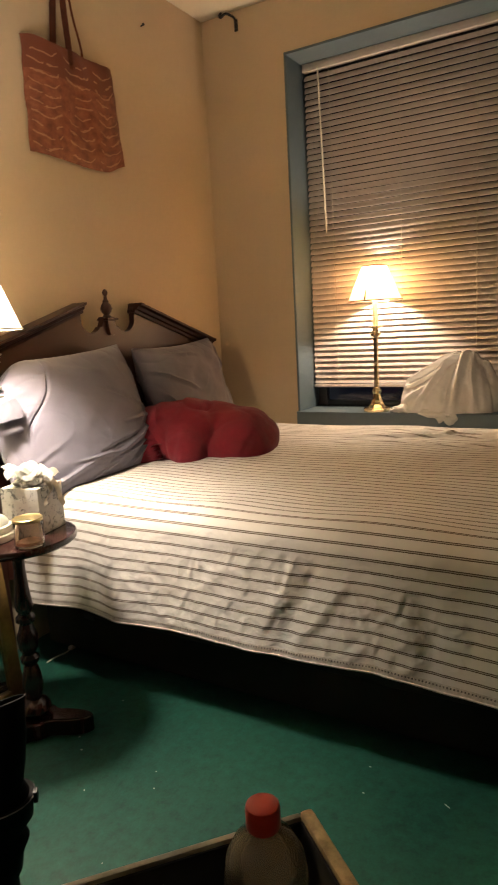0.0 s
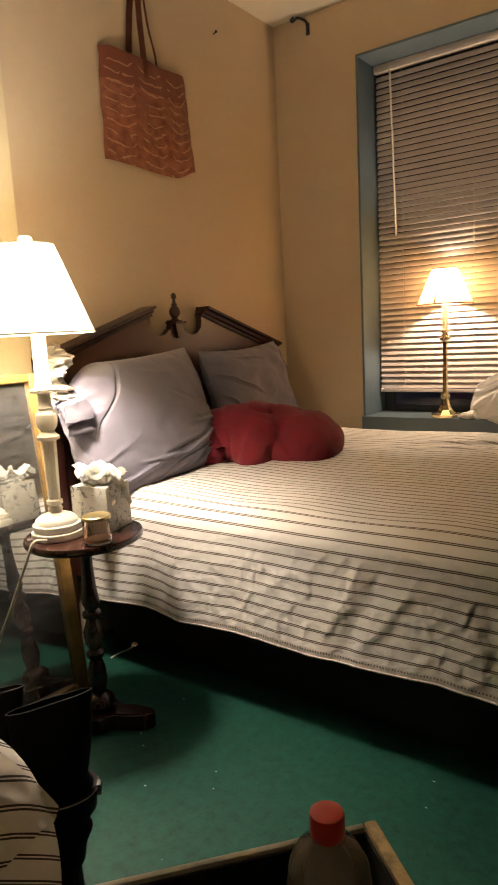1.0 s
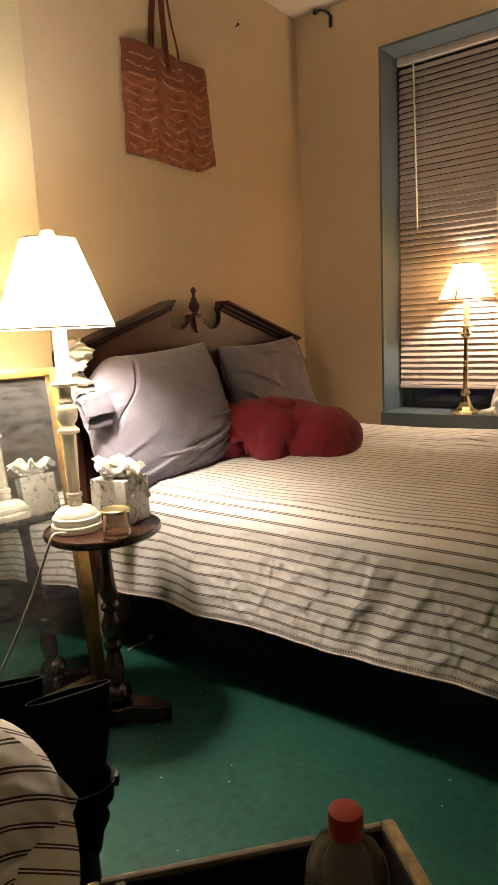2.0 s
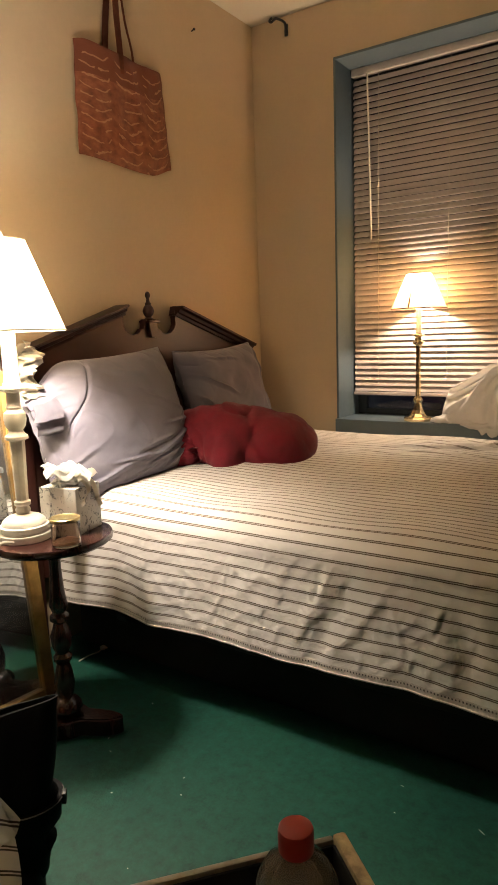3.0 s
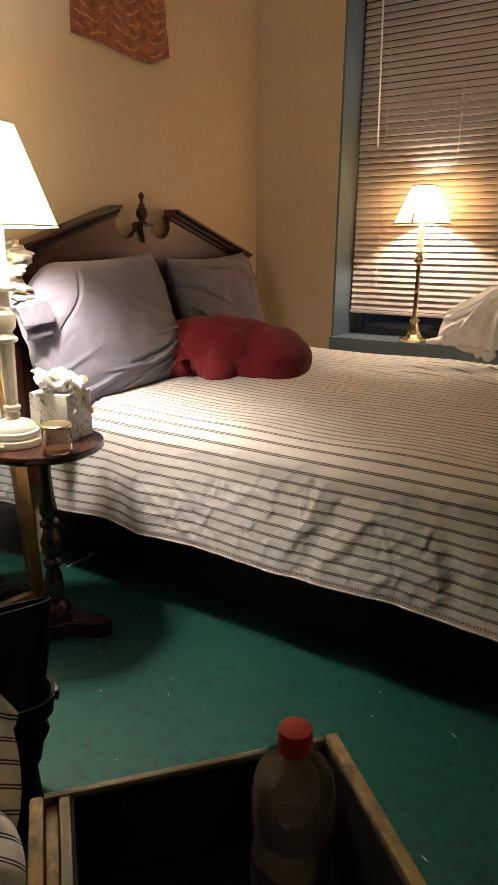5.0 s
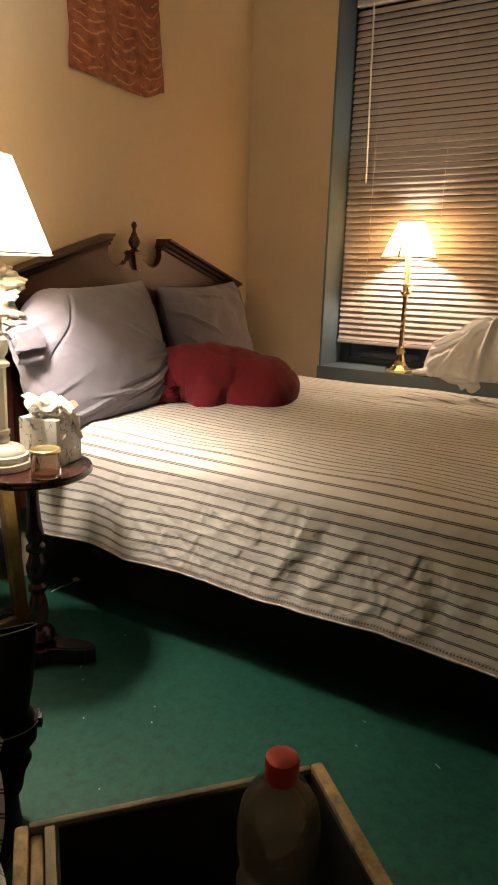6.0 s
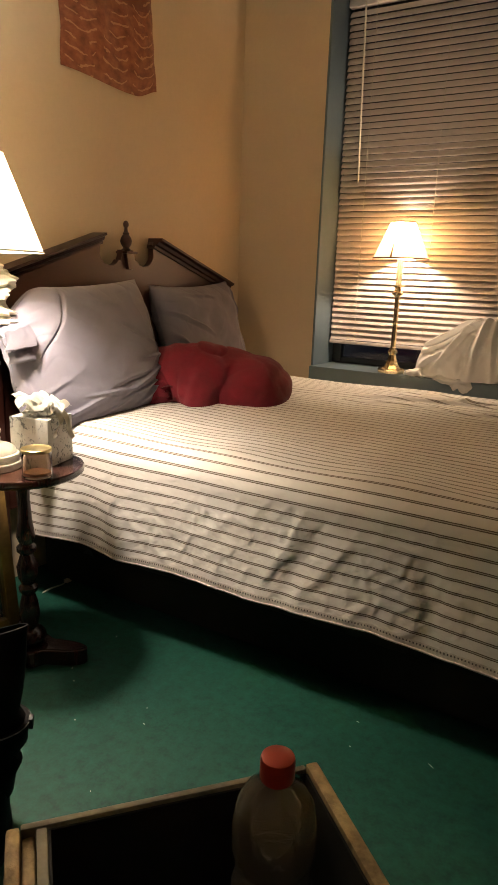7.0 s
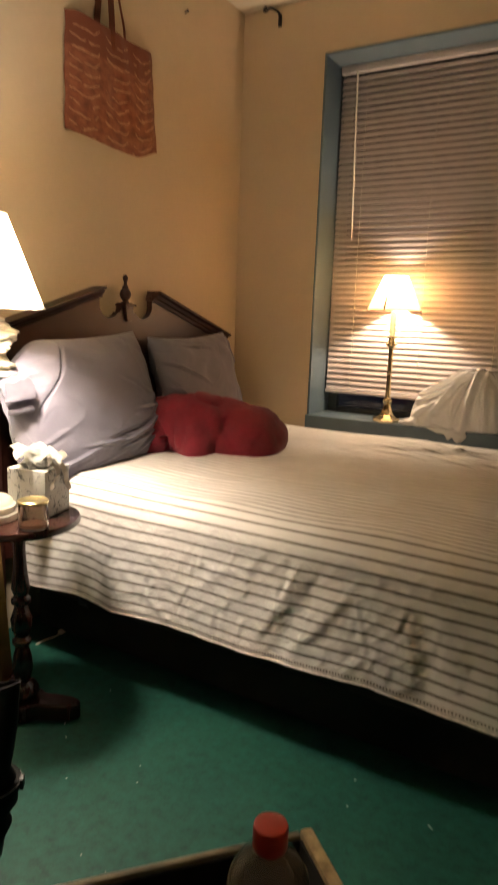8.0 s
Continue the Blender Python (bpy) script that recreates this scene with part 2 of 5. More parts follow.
LEATHER = surface("black_leather", (0.0034, 0.0030, 0.0030), 0.68, vary=0.3, scale=14, bump=0.35, fine=150)
LEATHER.node_tree.nodes["Principled BSDF"].inputs["Specular IOR Level"].default_value = 0.09
CARD = surface("worn_brown_board", (0.30, 0.215, 0.115), 0.7, vary=0.60, scale=34, bump=0.8, fine=120, depth=0.004)
GREYBOARD = surface("grey_board_edge", (0.24, 0.215, 0.165), 0.7, vary=0.25, scale=20, bump=0.4)
INSIDE = surface("near_black", (0.0025, 0.0025, 0.0025), 0.8, vary=0.3)
CAPRED = surface("red_cap_plastic", (0.42, 0.025, 0.018), 0.38, vary=0.06, bump=0.05)
BOTTLE = thin_clear("clear_bottle_plastic", (0.62, 0.56, 0.50), 0.80)
AMBER = glassy("amber_glass", (0.985, 0.90, 0.82), 0.03, 1.3)
WAX = surface("amber_wax", (0.52, 0.27, 0.18), 0.4, vary=0.1)
LID = surface("gold_lid", (0.42, 0.34, 0.17), 0.3, metal=0.9, vary=0.12)
CORD = surface("ivory_cord", (0.55, 0.50, 0.40), 0.5, vary=0.1)
GLASS = glassy("window_glass", (0.9, 0.92, 0.92), 0.0, 1.45)


def floral(name):
    m, t, b = tree(name)
    v = coords(t, (1, 1, 1))
    vor = node(t, "ShaderNodeTexNoise", Scale=42.0, Detail=5.0, Roughness=0.75, Distortion=1.2)
    link(t, v, vor.inputs["Vector"])
    link(t, ramp(t, vor.outputs["Fac"], [(0.0, (0.07, 0.075, 0.08)), (0.40, (0.14, 0.145, 0.15)), (0.445, (0.50, 0.49, 0.46)), (1.0, (0.64, 0.62, 0.58))]), b.inputs["Base Color"])
    b.inputs["Roughness"].default_value = 0.6
    return m


FLORAL = floral("grey_floral_card")

# ---------------------------------------------------------------- helpers for meshes
ORIGIN = {}


def thing(name, at, label, category, group="", kind=""):
    ob = new(name)
    ob.location, ob.empty_display_size = at, 0.05
    ORIGIN[ob.name] = Vector(at)
    return tagged(ob, label, category, group, kind)


def part(name, bm, material, parent=None, label="", smooth=True):
    """Links a bmesh, given in the world's metres, as one mesh object, its origin in its middle, under a thing or a part."""
    lo = Vector([min(v.co[k] for v in bm.verts) for k in range(3)])
    hi = Vector([max(v.co[k] for v in bm.verts) for k in range(3)])
    mid = (lo + hi) / 2
    bmesh.ops.translate(bm, verts=bm.verts, vec=-mid)
    me = bpy.data.meshes.new(name)
    bm.to_mesh(me)
    bm.free()
    me.materials.append(material)
    if smooth:
        me.shade_smooth()
        me.set_sharp_from_angle(angle=radians(38))
    ob = new(name, me)
    ORIGIN[ob.name] = mid
    if parent is not None:
        ob.parent = parent
        mid = mid - ORIGIN[parent.name]
    ob.location = mid
    return tagged(ob, label)


def slab(lo, hi, bevel=0.0, turn=None, bm=None):
    """A box between two corners, its edges rounded."""
    own = bmesh.new()
    bmesh.ops.create_cube(own, size=1.0, matrix=Matrix.Translation((Vector(lo) + Vector(hi)) / 2) @ Matrix.Diagonal((*(Vector(hi) - Vector(lo)), 1)))
    if bevel:
        bmesh.ops.bevel(own, geom=own.edges, offset=bevel, segments=2, affect="EDGES", profile=0.6)
    if turn is not None:
        own.transform(turn)
    if bm is None:
        return own
    return merge(bm, own)


def merge(bm, other):
    me = bpy.data.meshes.new("scrap")
    other.to_mesh(me)
    other.free()
    bm.from_mesh(me)
    bpy.data.meshes.remove(me)
    return bm


def lathe(profile, at=(0, 0, 0), seg=40, facets=False, caps=True):
    """Turns a profile of (radius, height) round the upright through at."""
    bm = bmesh.new()
    rings = []
    for r, z in profile:
        rings.append([bm.verts.new((at[0] + r * math.cos(a), at[1] + r * math.sin(a), at[2] + z)) for a in (2 * math.pi * k / seg for k in range(seg))])
    for a, b in zip(rings, rings[1:]):
        for k in range(seg):
            bm.faces.new((a[k], a[(k + 1) % seg], b[(k + 1) % seg], b[k]))
    if caps:
        bm.faces.new(rings[0][::-1])
        bm.faces.new(rings[-1])
    bmesh.ops.recalc_face_normals(bm, faces=bm.faces)
    return bm


def tube(points, radius, seg=10):
    """A round bar along points; radius is a number or one for each point."""
    bm = bmesh.new()
    pts = [Vector(p) for p in points]
    rad = radius if isinstance(radius, (list, tuple)) else [radius] * len(pts)
    rings, side = [], None
    for k, p in enumerate(pts):
        d = (pts[min(k + 1, len(pts) - 1)] - pts[max(k - 1, 0)]).normalized()
        if side is None:
            side = d.orthogonal().normalized()
        side = (side - d * side.dot(d)).normalized()
        up = d.cross(side)
        rings.append([bm.verts.new(p + rad[k] * (math.cos(a) * side + math.sin(a) * up)) for a in (2 * math.pi * j / seg for j in range(seg))])
    for a, b in zip(rings, rings[1:]):
        for k in range(seg):
            bm.faces.new((a[k], a[(k + 1) % seg], b[(k + 1) % seg], b[k]))
    bm.faces.new(rings[0][::-1]), bm.faces.new(rings[-1])
    bmesh.ops.recalc_face_normals(bm, faces=bm.faces)
    return bm


def curve_points(points, steps=8):
    """A smooth run of points through the given ones."""
    p = [Vector(q) for q in points]
    p = [2 * p[0] - p[1]] + p + [2 * p[-1] - p[-2]]
    out = []
    for a, b, c, d in zip(p, p[1:], p[2:], p[3:]):
        for k in range(steps):
            u = k / steps
            out.append(0.5 * ((2 * b) + (c - a) * u + (2 * a - 5 * b + 4 * c - d) * u * u + (3 * b - a - 3 * c + d) * u ** 3))
    return out + [p[-2]]


def plate(outline, axis_lo, axis_hi, bevel=0.0):
    """A board whose outline is given in (y, z), between two places in x."""
    bm = bmesh.new()
    f = bm.faces.new([bm.verts.new((axis_lo, y, z)) for y, z in outline])
    ext = bmesh.ops.extrude_face_region(bm, geom=[f])
    bmesh.ops.translate(bm, verts=[v for v in ext["geom"] if isinstance(v, bmesh.types.BMVert)], vec=(axis_hi - axis_lo, 0, 0))
    bmesh.ops.recalc_face_normals(bm, faces=bm.faces)
    if bevel:
        bmesh.ops.bevel(bm, geom=bm.edges, offset=bevel, segments=1, affect="EDGES")
    return bm


def sheet(nu, nv, place, uv=None, closed=False):
    """A grid of points place(i, j), with its own cloth coordinates uv(i, j)."""
    bm = bmesh.new()
    rows = [[bm.verts.new(place(i / nu, j / nv)) for j in range(nv + 1)] for i in range(nu + 1)]
    lay = bm.loops.layers.uv.new("UVMap") if uv else None
    for i in range(nu):
        for j in range(nv):
            f = bm.faces.new((rows[i][j], rows[i + 1][j], rows[i + 1][j + 1], rows[i][j + 1]))
            if uv:
                for lp, (a, b) in zip(f.loops, ((i, j), (i + 1, j), (i + 1, j + 1), (i, j + 1))):
                    lp[lay].uv = uv(a / nu, b / nv)
    return bm


def n3(x, y, z=0.0):
    return noise.noise(Vector((x, y, z)))


def ridge(x, y, z=0.0):
    return 1.0 - abs(n3(x, y, z)) * 2.0


def smooth(a, b, x):
    u = max(0.0, min(1.0, (x - a) / (b - a)))
    return u * u * (3 - 2 * u)


# ---------------------------------------------------------------- the room
H, X1, Y1 = 2.715, 4.3, -4.7
WX0, WX1, WZ0, WZ1 = 0.462, 1.80, 0.718, 2.462
tagged(part("floor", slab((-0.15, Y1 - 0.15, -0.12), (X1 + 0.15, 0.30, 0.0)), FLOOR, smooth=False), "dark green painted floor, scuffed and flecked with lint", "floor", kind="structure")
tagged(part("ceiling", slab((-0.15, Y1 - 0.15, H), (X1 + 0.15, 0.30, H + 0.12)), CEIL, smooth=False), "off-white plaster ceiling in dim warm light", "ceiling", kind="structure")
tagged(part("wall_west", slab((-0.15, Y1 - 0.15, 0), (0, 0.30, H)), WALL, smooth=False), "cream painted plaster wall behind the bed", "wall", kind="structure")
north = slab((0, 0, 0), (WX0, 0.30, H))
slab((WX1, 0, 0), (X1 + 0.15, 0.30, H), bm=north)
slab((WX0, 0, WZ1), (WX1, 0.30, H), bm=north)
slab((WX0, 0, 0), (WX1, 0.30, WZ0 - 0.125), bm=north)
tagged(part("wall_north", north, WALL, smooth=False), "cream painted wall with a deep window recess", "wall", kind="structure")
tagged(part("wall_east", slab((X1, Y1 - 0.15, 0), (X1 + 0.15, 0, H)), WALL, smooth=False), "cream painted plaster wall", "wall", kind="structure")
tagged(part("wall_south", slab((0, Y1 - 0.15, 0), (X1, Y1, H)), WALL, smooth=False), "cream painted plaster wall", "wall", kind="structure")
tagged(part("wall_projection", slab((0, Y1, 0), (0.08, -1.718, H), 0.006), PALE), "pale wall projection beside the bed, lamp glow in its colour", "wall", kind="structure")

# the window in its recess
win = thing("window_1", (1.13, 0.2, WZ0), "tall window in a blue-grey painted recess, dark night outside", "window", kind="structure")
D = 0.26
part("jamb", slab((WX0, -0.002, WZ0), (WX0 + 0.012, D, WZ1 - 0.012), 0.002), BLUE, win)
part("jamb", slab((WX1 - 0.012, -0.002, WZ0), (WX1, D, WZ1 - 0.012), 0.002), BLUE, win)
part("head", slab((WX0, -0.002, WZ1 - 0.012), (WX1, D, WZ1 + 0.0), 0.002), BLUE, win)
part("sill", slab((WX0 - 0.004, -0.016, WZ0 - 0.125), (WX1 + 0.004, D, WZ0), 0.005), BLUE, win, "blue-grey painted sill board")
sash = slab((WX0 + 0.012, 0.235, WZ0), (WX0 + 0.062, 0.275, WZ1 - 0.012), 0.004)
slab((WX1 - 0.062, 0.235, WZ0), (WX1 - 0.012, 0.275, WZ1 - 0.012), 0.004, bm=sash)
slab((WX0 + 0.062, 0.235, WZ0), (WX1 - 0.062, 0.275, WZ0 + 0.03), 0.004, bm=sash)
slab((WX0 + 0.062, 0.235, WZ1 - 0.07), (WX1 - 0.062, 0.275, WZ1 - 0.012), 0.004, bm=sash)
slab((WX0 + 0.062, 0.235, 1.58), (WX1 - 0.062, 0.275, 1.63), 0.004, bm=sash)
part("window_frame", sash, NIGHT, win)
part("pane", slab((WX0 + 0.062, 0.253, WZ0 + 0.03), (WX1 - 0.062, 0.257, 1.58)), GLASS, win, smooth=False)
part("pane", slab((WX0 + 0.062, 0.253, 1.63), (WX1 - 0.062, 0.257, WZ1 - 0.07)), GLASS, win, smooth=False)

# the venetian blind
BX0, BX1, BY = WX0 + 0.018, WX1 - 0.018, 0.182
blind = thing("venetian_blind", ((BX0 + BX1) / 2, BY, 0.83), "off-white metal venetian blind lowered almost to the sill, slats tilted shut", "blind")
part("headrail", slab((BX0, BY - 0.022, 2.412), (BX1, BY + 0.014, 2.448), 0.003), BLIND, blind)
part("bottom_rail", slab((BX0, BY - 0.012, 0.826), (BX1, BY + 0.010, 0.844), 0.004), BLIND, blind)
PITCH, COUNT = 0.0293, 53
for cx in (BX0 + 0.145, BX0 + 0.50, BX0 + 0.855, BX1 - 0.145):
    part("ladder_cord", tube([(cx, BY - 0.021, 0.84), (cx, BY - 0.021, 2.42)], 0.0012, 6), CORD, blind)
part("tilt_wand", tube([(0.571, BY - 0.035, 2.415), (0.573, BY - 0.036, 2.39), (0.592, BY - 0.034, 1.62)], [0.0035, 0.005, 0.0045], 8), CREAM, blind, "ivory plastic tilt wand")


def slat_mesh():
    def place(u, v):
        w = (v - 0.5) * 0.0340
        bow = 0.0035 * (1 - (2 * v - 1) ** 2)
        a = radians(60)
        return (BX0 + 0.004 + u * (BX1 - BX0 - 0.008), BY + w * math.cos(a) - bow * math.sin(a), -w * math.sin(a) * -1 - bow * math.cos(a) * 0 )
    return sheet(10, 5, place)


first = part("slat", slat_mesh(), BLIND, blind)
first.location.z = 0.862 + 0.0 - ORIGIN[blind.name].z
for k in range(1, COUNT):
    s = first.copy()
    scene.collection.objects.link(s)
    s.location.z = first.location.z + k * PITCH
    s.rotation_euler = (radians(random.uniform(-2.5, 2.5)), random.uniform(-0.0006, 0.0006), 0)

# the curtain bracket and the nail
rod = thing("curtain_bracket", (0.175, -0.01, 2.66), "black iron curtain rod bracket on the wall below the ceiling", "bracket")
part("arm", tube(curve_points([(0.140, -0.030, 2.722 - 0.012), (0.140, -0.050, 2.690), (0.155, -0.055, 2.680), (0.175, -0.045, 2.694), (0.200, -0.020, 2.684), (0.207, -0.008, 2.668), (0.207, -0.006, 2.630)], 5), 0.006, 8), IRON, rod)
part("wall_plate", slab((0.198, -0.006, 2.62), (0.217, 0.0, 2.675), 0.002), IRON, rod)
nail = thing("nail", (0, -0.503, 2.532), "small dark nail in the cream wall", "nail")
part("shank", tube([(0.0, -0.503, 2.532), (0.018, -0.506, 2.535)], 0.003, 8), IRON, nail)
part("head", tube([(0.017, -0.506, 2.535), (0.021, -0.507, 2.536)], 0.006, 8), IRON, nail)

# ---------------------------------------------------------------- the bed
C = -0.94
bed = thing("bed", (1.08, C, 0), "dark-stained wooden bed with a broken-pediment headboard", "bed")


def board_outline():
    right = []
    gap = [(0.033, 1.243), (0.036, 1.222), (0.045, 1.200)]
    for k in range(0, 9):
        a = radians(215 + k * 16)
        gap.append((0.105 + 0.062 * math.cos(a), 1.238 + 0.060 * math.sin(a)))
    gap += [(0.164, 1.258), (0.157, 1.272), (0.168, 1.288)]
    right = gap + [(0.742, 1.110), (0.742, 0.30)]
    left = [(-y, z) for y, z in reversed(right)]
    return [(C + y, z) for y, z in left + right]


hb = part("headboard", plate(board_outline(), 0.022, 0.050), DARKWOOD, bed, "dark cherry board with scrolled openings under the peak")
for sgn in (1, -1):
    cr = bmesh.new()
    a, b = Vector((0, C + sgn * 0.168, 1.292)), Vector((0, C + sgn * 0.752, 1.108))
    d = (b - a).normalized()
    nrm = Vector((0, -d.z * sgn, d.y * sgn))
    prof = [(0.018, -0.034), (0.060, -0.034), (0.064, -0.022), (0.074, -0.018), (0.080, -0.006), (0.094, 0.0), (0.096, 0.009), (0.018, 0.009)]
    e0 = [cr.verts.new(a + Vector((x, 0, 0)) + nrm * h) for x, h in prof]
    e1 = [cr.verts.new(b + Vector((x, 0, 0)) + nrm * h) for x, h in prof]
    for k in range(len(prof)):
        cr.faces.new((e0[k], e0[(k + 1) % len(prof)], e1[(k + 1) % len(prof)], e1[k]))
    cr.faces.new(e0[::-1]), cr.faces.new(e1)
    bmesh.ops.recalc_face_normals(cr, faces=cr.faces)
    part("cornice", cr, DARKWOOD, bed, smooth=False)
    part("post", slab((0.012, C + sgn * 0.712 - 0.035, 0.0), (0.078, C + sgn * 0.712 + 0.035, 1.085), 0.005), DARKWOOD, bed)
part("plinth", plate([(C - 0.014, 1.165), (C + 0.014, 1.165), (C + 0.026, 1.228), (C - 0.026, 1.228)], 0.020, 0.066, 0.002), DARKWOOD, bed)
part("plinth_cap", slab((0.014, C - 0.034, 1.228), (0.074, C + 0.034, 1.238), 0.002), DARKWOOD, bed)
part("finial", lathe([(0.015, 0), (0.020, 0.006), (0.012, 0.014), (0.021, 0.026), (0.025, 0.040), (0.021, 0.054), (0.012, 0.066), (0.014, 0.071), (0.008, 0.078), (0.0065, 0.092), (0.011, 0.100), (0.012, 0.108), (0.008, 0.117), (0.002, 0.121)], (0.045, C - 0.005, 1.238), 20), DARKWOOD, bed, "turned dark wood finial")
# near-black rails set in under the box spring, almost down to the floor
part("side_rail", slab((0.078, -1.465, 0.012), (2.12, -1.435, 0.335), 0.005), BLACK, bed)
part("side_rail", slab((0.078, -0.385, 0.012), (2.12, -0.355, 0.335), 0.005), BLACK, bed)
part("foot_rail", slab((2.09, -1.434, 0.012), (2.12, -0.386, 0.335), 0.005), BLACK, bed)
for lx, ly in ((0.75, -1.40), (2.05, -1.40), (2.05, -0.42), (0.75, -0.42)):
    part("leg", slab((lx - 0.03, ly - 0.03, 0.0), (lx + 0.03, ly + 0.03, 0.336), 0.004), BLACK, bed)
part("box_spring", slab((0.082, -1.592, 0.337), (2.11, -0.255, 0.40), 0.012), CHARCOAL, bed, "charcoal cloth box spring")


def skirt_strip():
    """Slack cloth of the box spring that shows under the hem."""
    return sheet(160, 6, lambda u, v: Vector((0.085 + 2.02 * u, -1.594 - 0.005 * n3(u * 18, v * 2, 3.0) + 0.010 * (1 - v), 0.226 + 0.004 * n3(u * 9, 5.0) * (1 - v) + 0.150 * v)))


strip = skirt_strip()
bmesh.ops.solidify(strip, geom=strip.faces, thickness=0.004)
part("side_cloth", strip, CHARCOAL, bed, "slack charcoal cloth along the box spring")
guard = bmesh.new()
guard.faces.new([guard.verts.new(p) for p in ((0.412, -1.604, 0.262), (0.428, -1.606, 0.228), (0.474, -1.606, 0.226), (0.462, -1.604, 0.240))])
bmesh.ops.solidify(guard, geom=guard.faces, thickness=0.003)
part("cloth_tag", guard, NIGHT, bed, "small grey cloth tag", smooth=False)

mattress = thing("mattress", (1.08, C, 0.40), "soft mattress hidden under a striped spread", "mattress")
part("body", slab((0.09, -1.602, 0.402), (2.10, -0.235, 0.628), 0.05), WHITECLOTH, mattress)

# the striped spread, draped over the mattress
TOP, EDGE, RAD = 0.655, -1.618, 0.090
FAR = -0.150
L1 = 0.26                                   # hang on the far side
L2 = FAR - EDGE - 2 * RAD                   # flat top
LA = RAD * math.pi / 2
L3 = 0.292                                  # hang on the near side
LALL = L1 + LA + L2 + LA + L3


# folds of the cloth: from, to (along the bed, down the side), height, width
HANG_FOLDS = [
    (1.262, 0.150, 1.112, 0.42, 0.012, 0.030), (1.322, 0.165, 1.185, 0.42, -0.011, 0.030), (1.425, 0.150, 1.300, 0.33, 0.006, 0.013),
    (1.330, 0.300, 1.225, 0.40, 0.005, 0.015), (1.412, 0.225, 1.445, 0.35, 0.005, 0.008), (1.445, 0.330, 1.385, 0.39, -0.004, 0.010),
    (1.530, 0.190, 1.565, 0.40, 0.010, 0.028), (1.585, 0.210, 1.625, 0.40, -0.012, 0.030), (1.733, 0.260, 1.668, 0.35, -0.004, 0.014),
    (1.700, 0.220, 1.650, 0.30, 0.005, 0.012), (1.790, 0.170, 1.840, 0.42, 0.009, 0.030), (1.930, 0.160, 1.900, 0.42, -0.010, 0.032),
    (0.663, 0.310, 0.840, 0.425, 0.008, 0.014), (0.600, 0.230, 0.700, 0.36, 0.005, 0.016), (0.760, 0.270, 0.930, 0.42, -0.005, 0.014),
    (0.420, 0.240, 0.450, 0.43, 0.010, 0.035), (0.500, 0.260, 0.545, 0.43, -0.012, 0.032), (0.610, 0.300, 0.640, 0.43, 0.009, 0.040),
    (0.940, 0.250, 1.060, 0.31, 0.003, 0.010), (1.010, 0.200, 0.930, 0.33, 0.004, 0.018), (1.120, 0.140, 1.030, 0.30, 0.004, 0.020)]
TOP_FOLDS = [
    (1.00, -0.52, 1.50, -0.42, 0.014, 0.013), (1.12, -0.40, 1.60, -0.35, 0.013, 0.013), (0.90, -0.64, 1.32, -0.57, 0.006, 0.014),
    (1.30, -0.62, 1.75, -0.50, 0.008, 0.016), (1.20, -0.47, 1.45, -0.36, -0.006, 0.012), (1.45, -0.30, 1.85, -0.27, 0.010, 0.014),
    (1.25, -0.44, 1.42, -0.33, 0.008, 0.009), (1.38, -0.40, 1.62, -0.44, 0.008, 0.010), (1.50, -0.38, 1.68, -0.30, -0.008, 0.010), (1.10, -0.34, 1.30, -0.30, 0.007, 0.010), (1.60, -0.46, 1.90, -0.40, 0.009, 0.012)]


fold_rng = random.Random(21)
FINE_FOLDS = []
for k in range(130):
    p0, q0 = fold_rng.uniform(0.5, 2.0), fold_rng.uniform(0.06, 0.34)
    a, ln = radians(fold_rng.choice((fold_rng.uniform(95, 140), fold_rng.uniform(10, 40), fold_rng.uniform(100, 125)))), fold_rng.uniform(0.03, 0.11)
    FINE_FOLDS.append((p0, q0, p0 + ln * math.cos(a), q0 + ln * math.sin(a), fold_rng.uniform(0.0010, 0.0028) * fold_rng.choice((1, 1, -1)), fold_rng.uniform(0.005, 0.009)))


def creased(folds, p, q):
    """The height of a set of tapering folds at a place of the cloth."""
    h = 0.0
    for p0, q0, p1, q1, amp, w in folds:
        if abs(p - p0) > abs(p1 - p0) + 0.12:
            continue
        dp, dq = p1 - p0, q1 - q0
        ln = math.hypot(dp, dq)
        t = ((p - p0) * dp + (q - q0) * dq) / ln / ln
        if -0.15 < t < 1.15:
            d = ((p - p0) * dq - (q - q0) * dp) / ln + 0.18 * w * math.sin(9 * t + p0 * 40)
            if abs(d) < 4 * w:
                h += amp * (math.exp(-(d / w) ** 2) - 0.35 * math.exp(-((d - 1.7 * w) / w) ** 2)) * math.sin(math.pi * max(0.0, min(1.0, (t + 0.15) / 1.3))) ** 0.8
    return h


HEM_AT = (0.16, 0.26, 0.45, 0.60, 0.82, 1.09, 1.28, 1.45, 1.62, 1.80, 2.15)
HEM_UP = (-0.012, -0.008, 0.012, -0.010, 0.006, -0.001, 0.006, 0.015, 0.004, -0.002, 0.006)


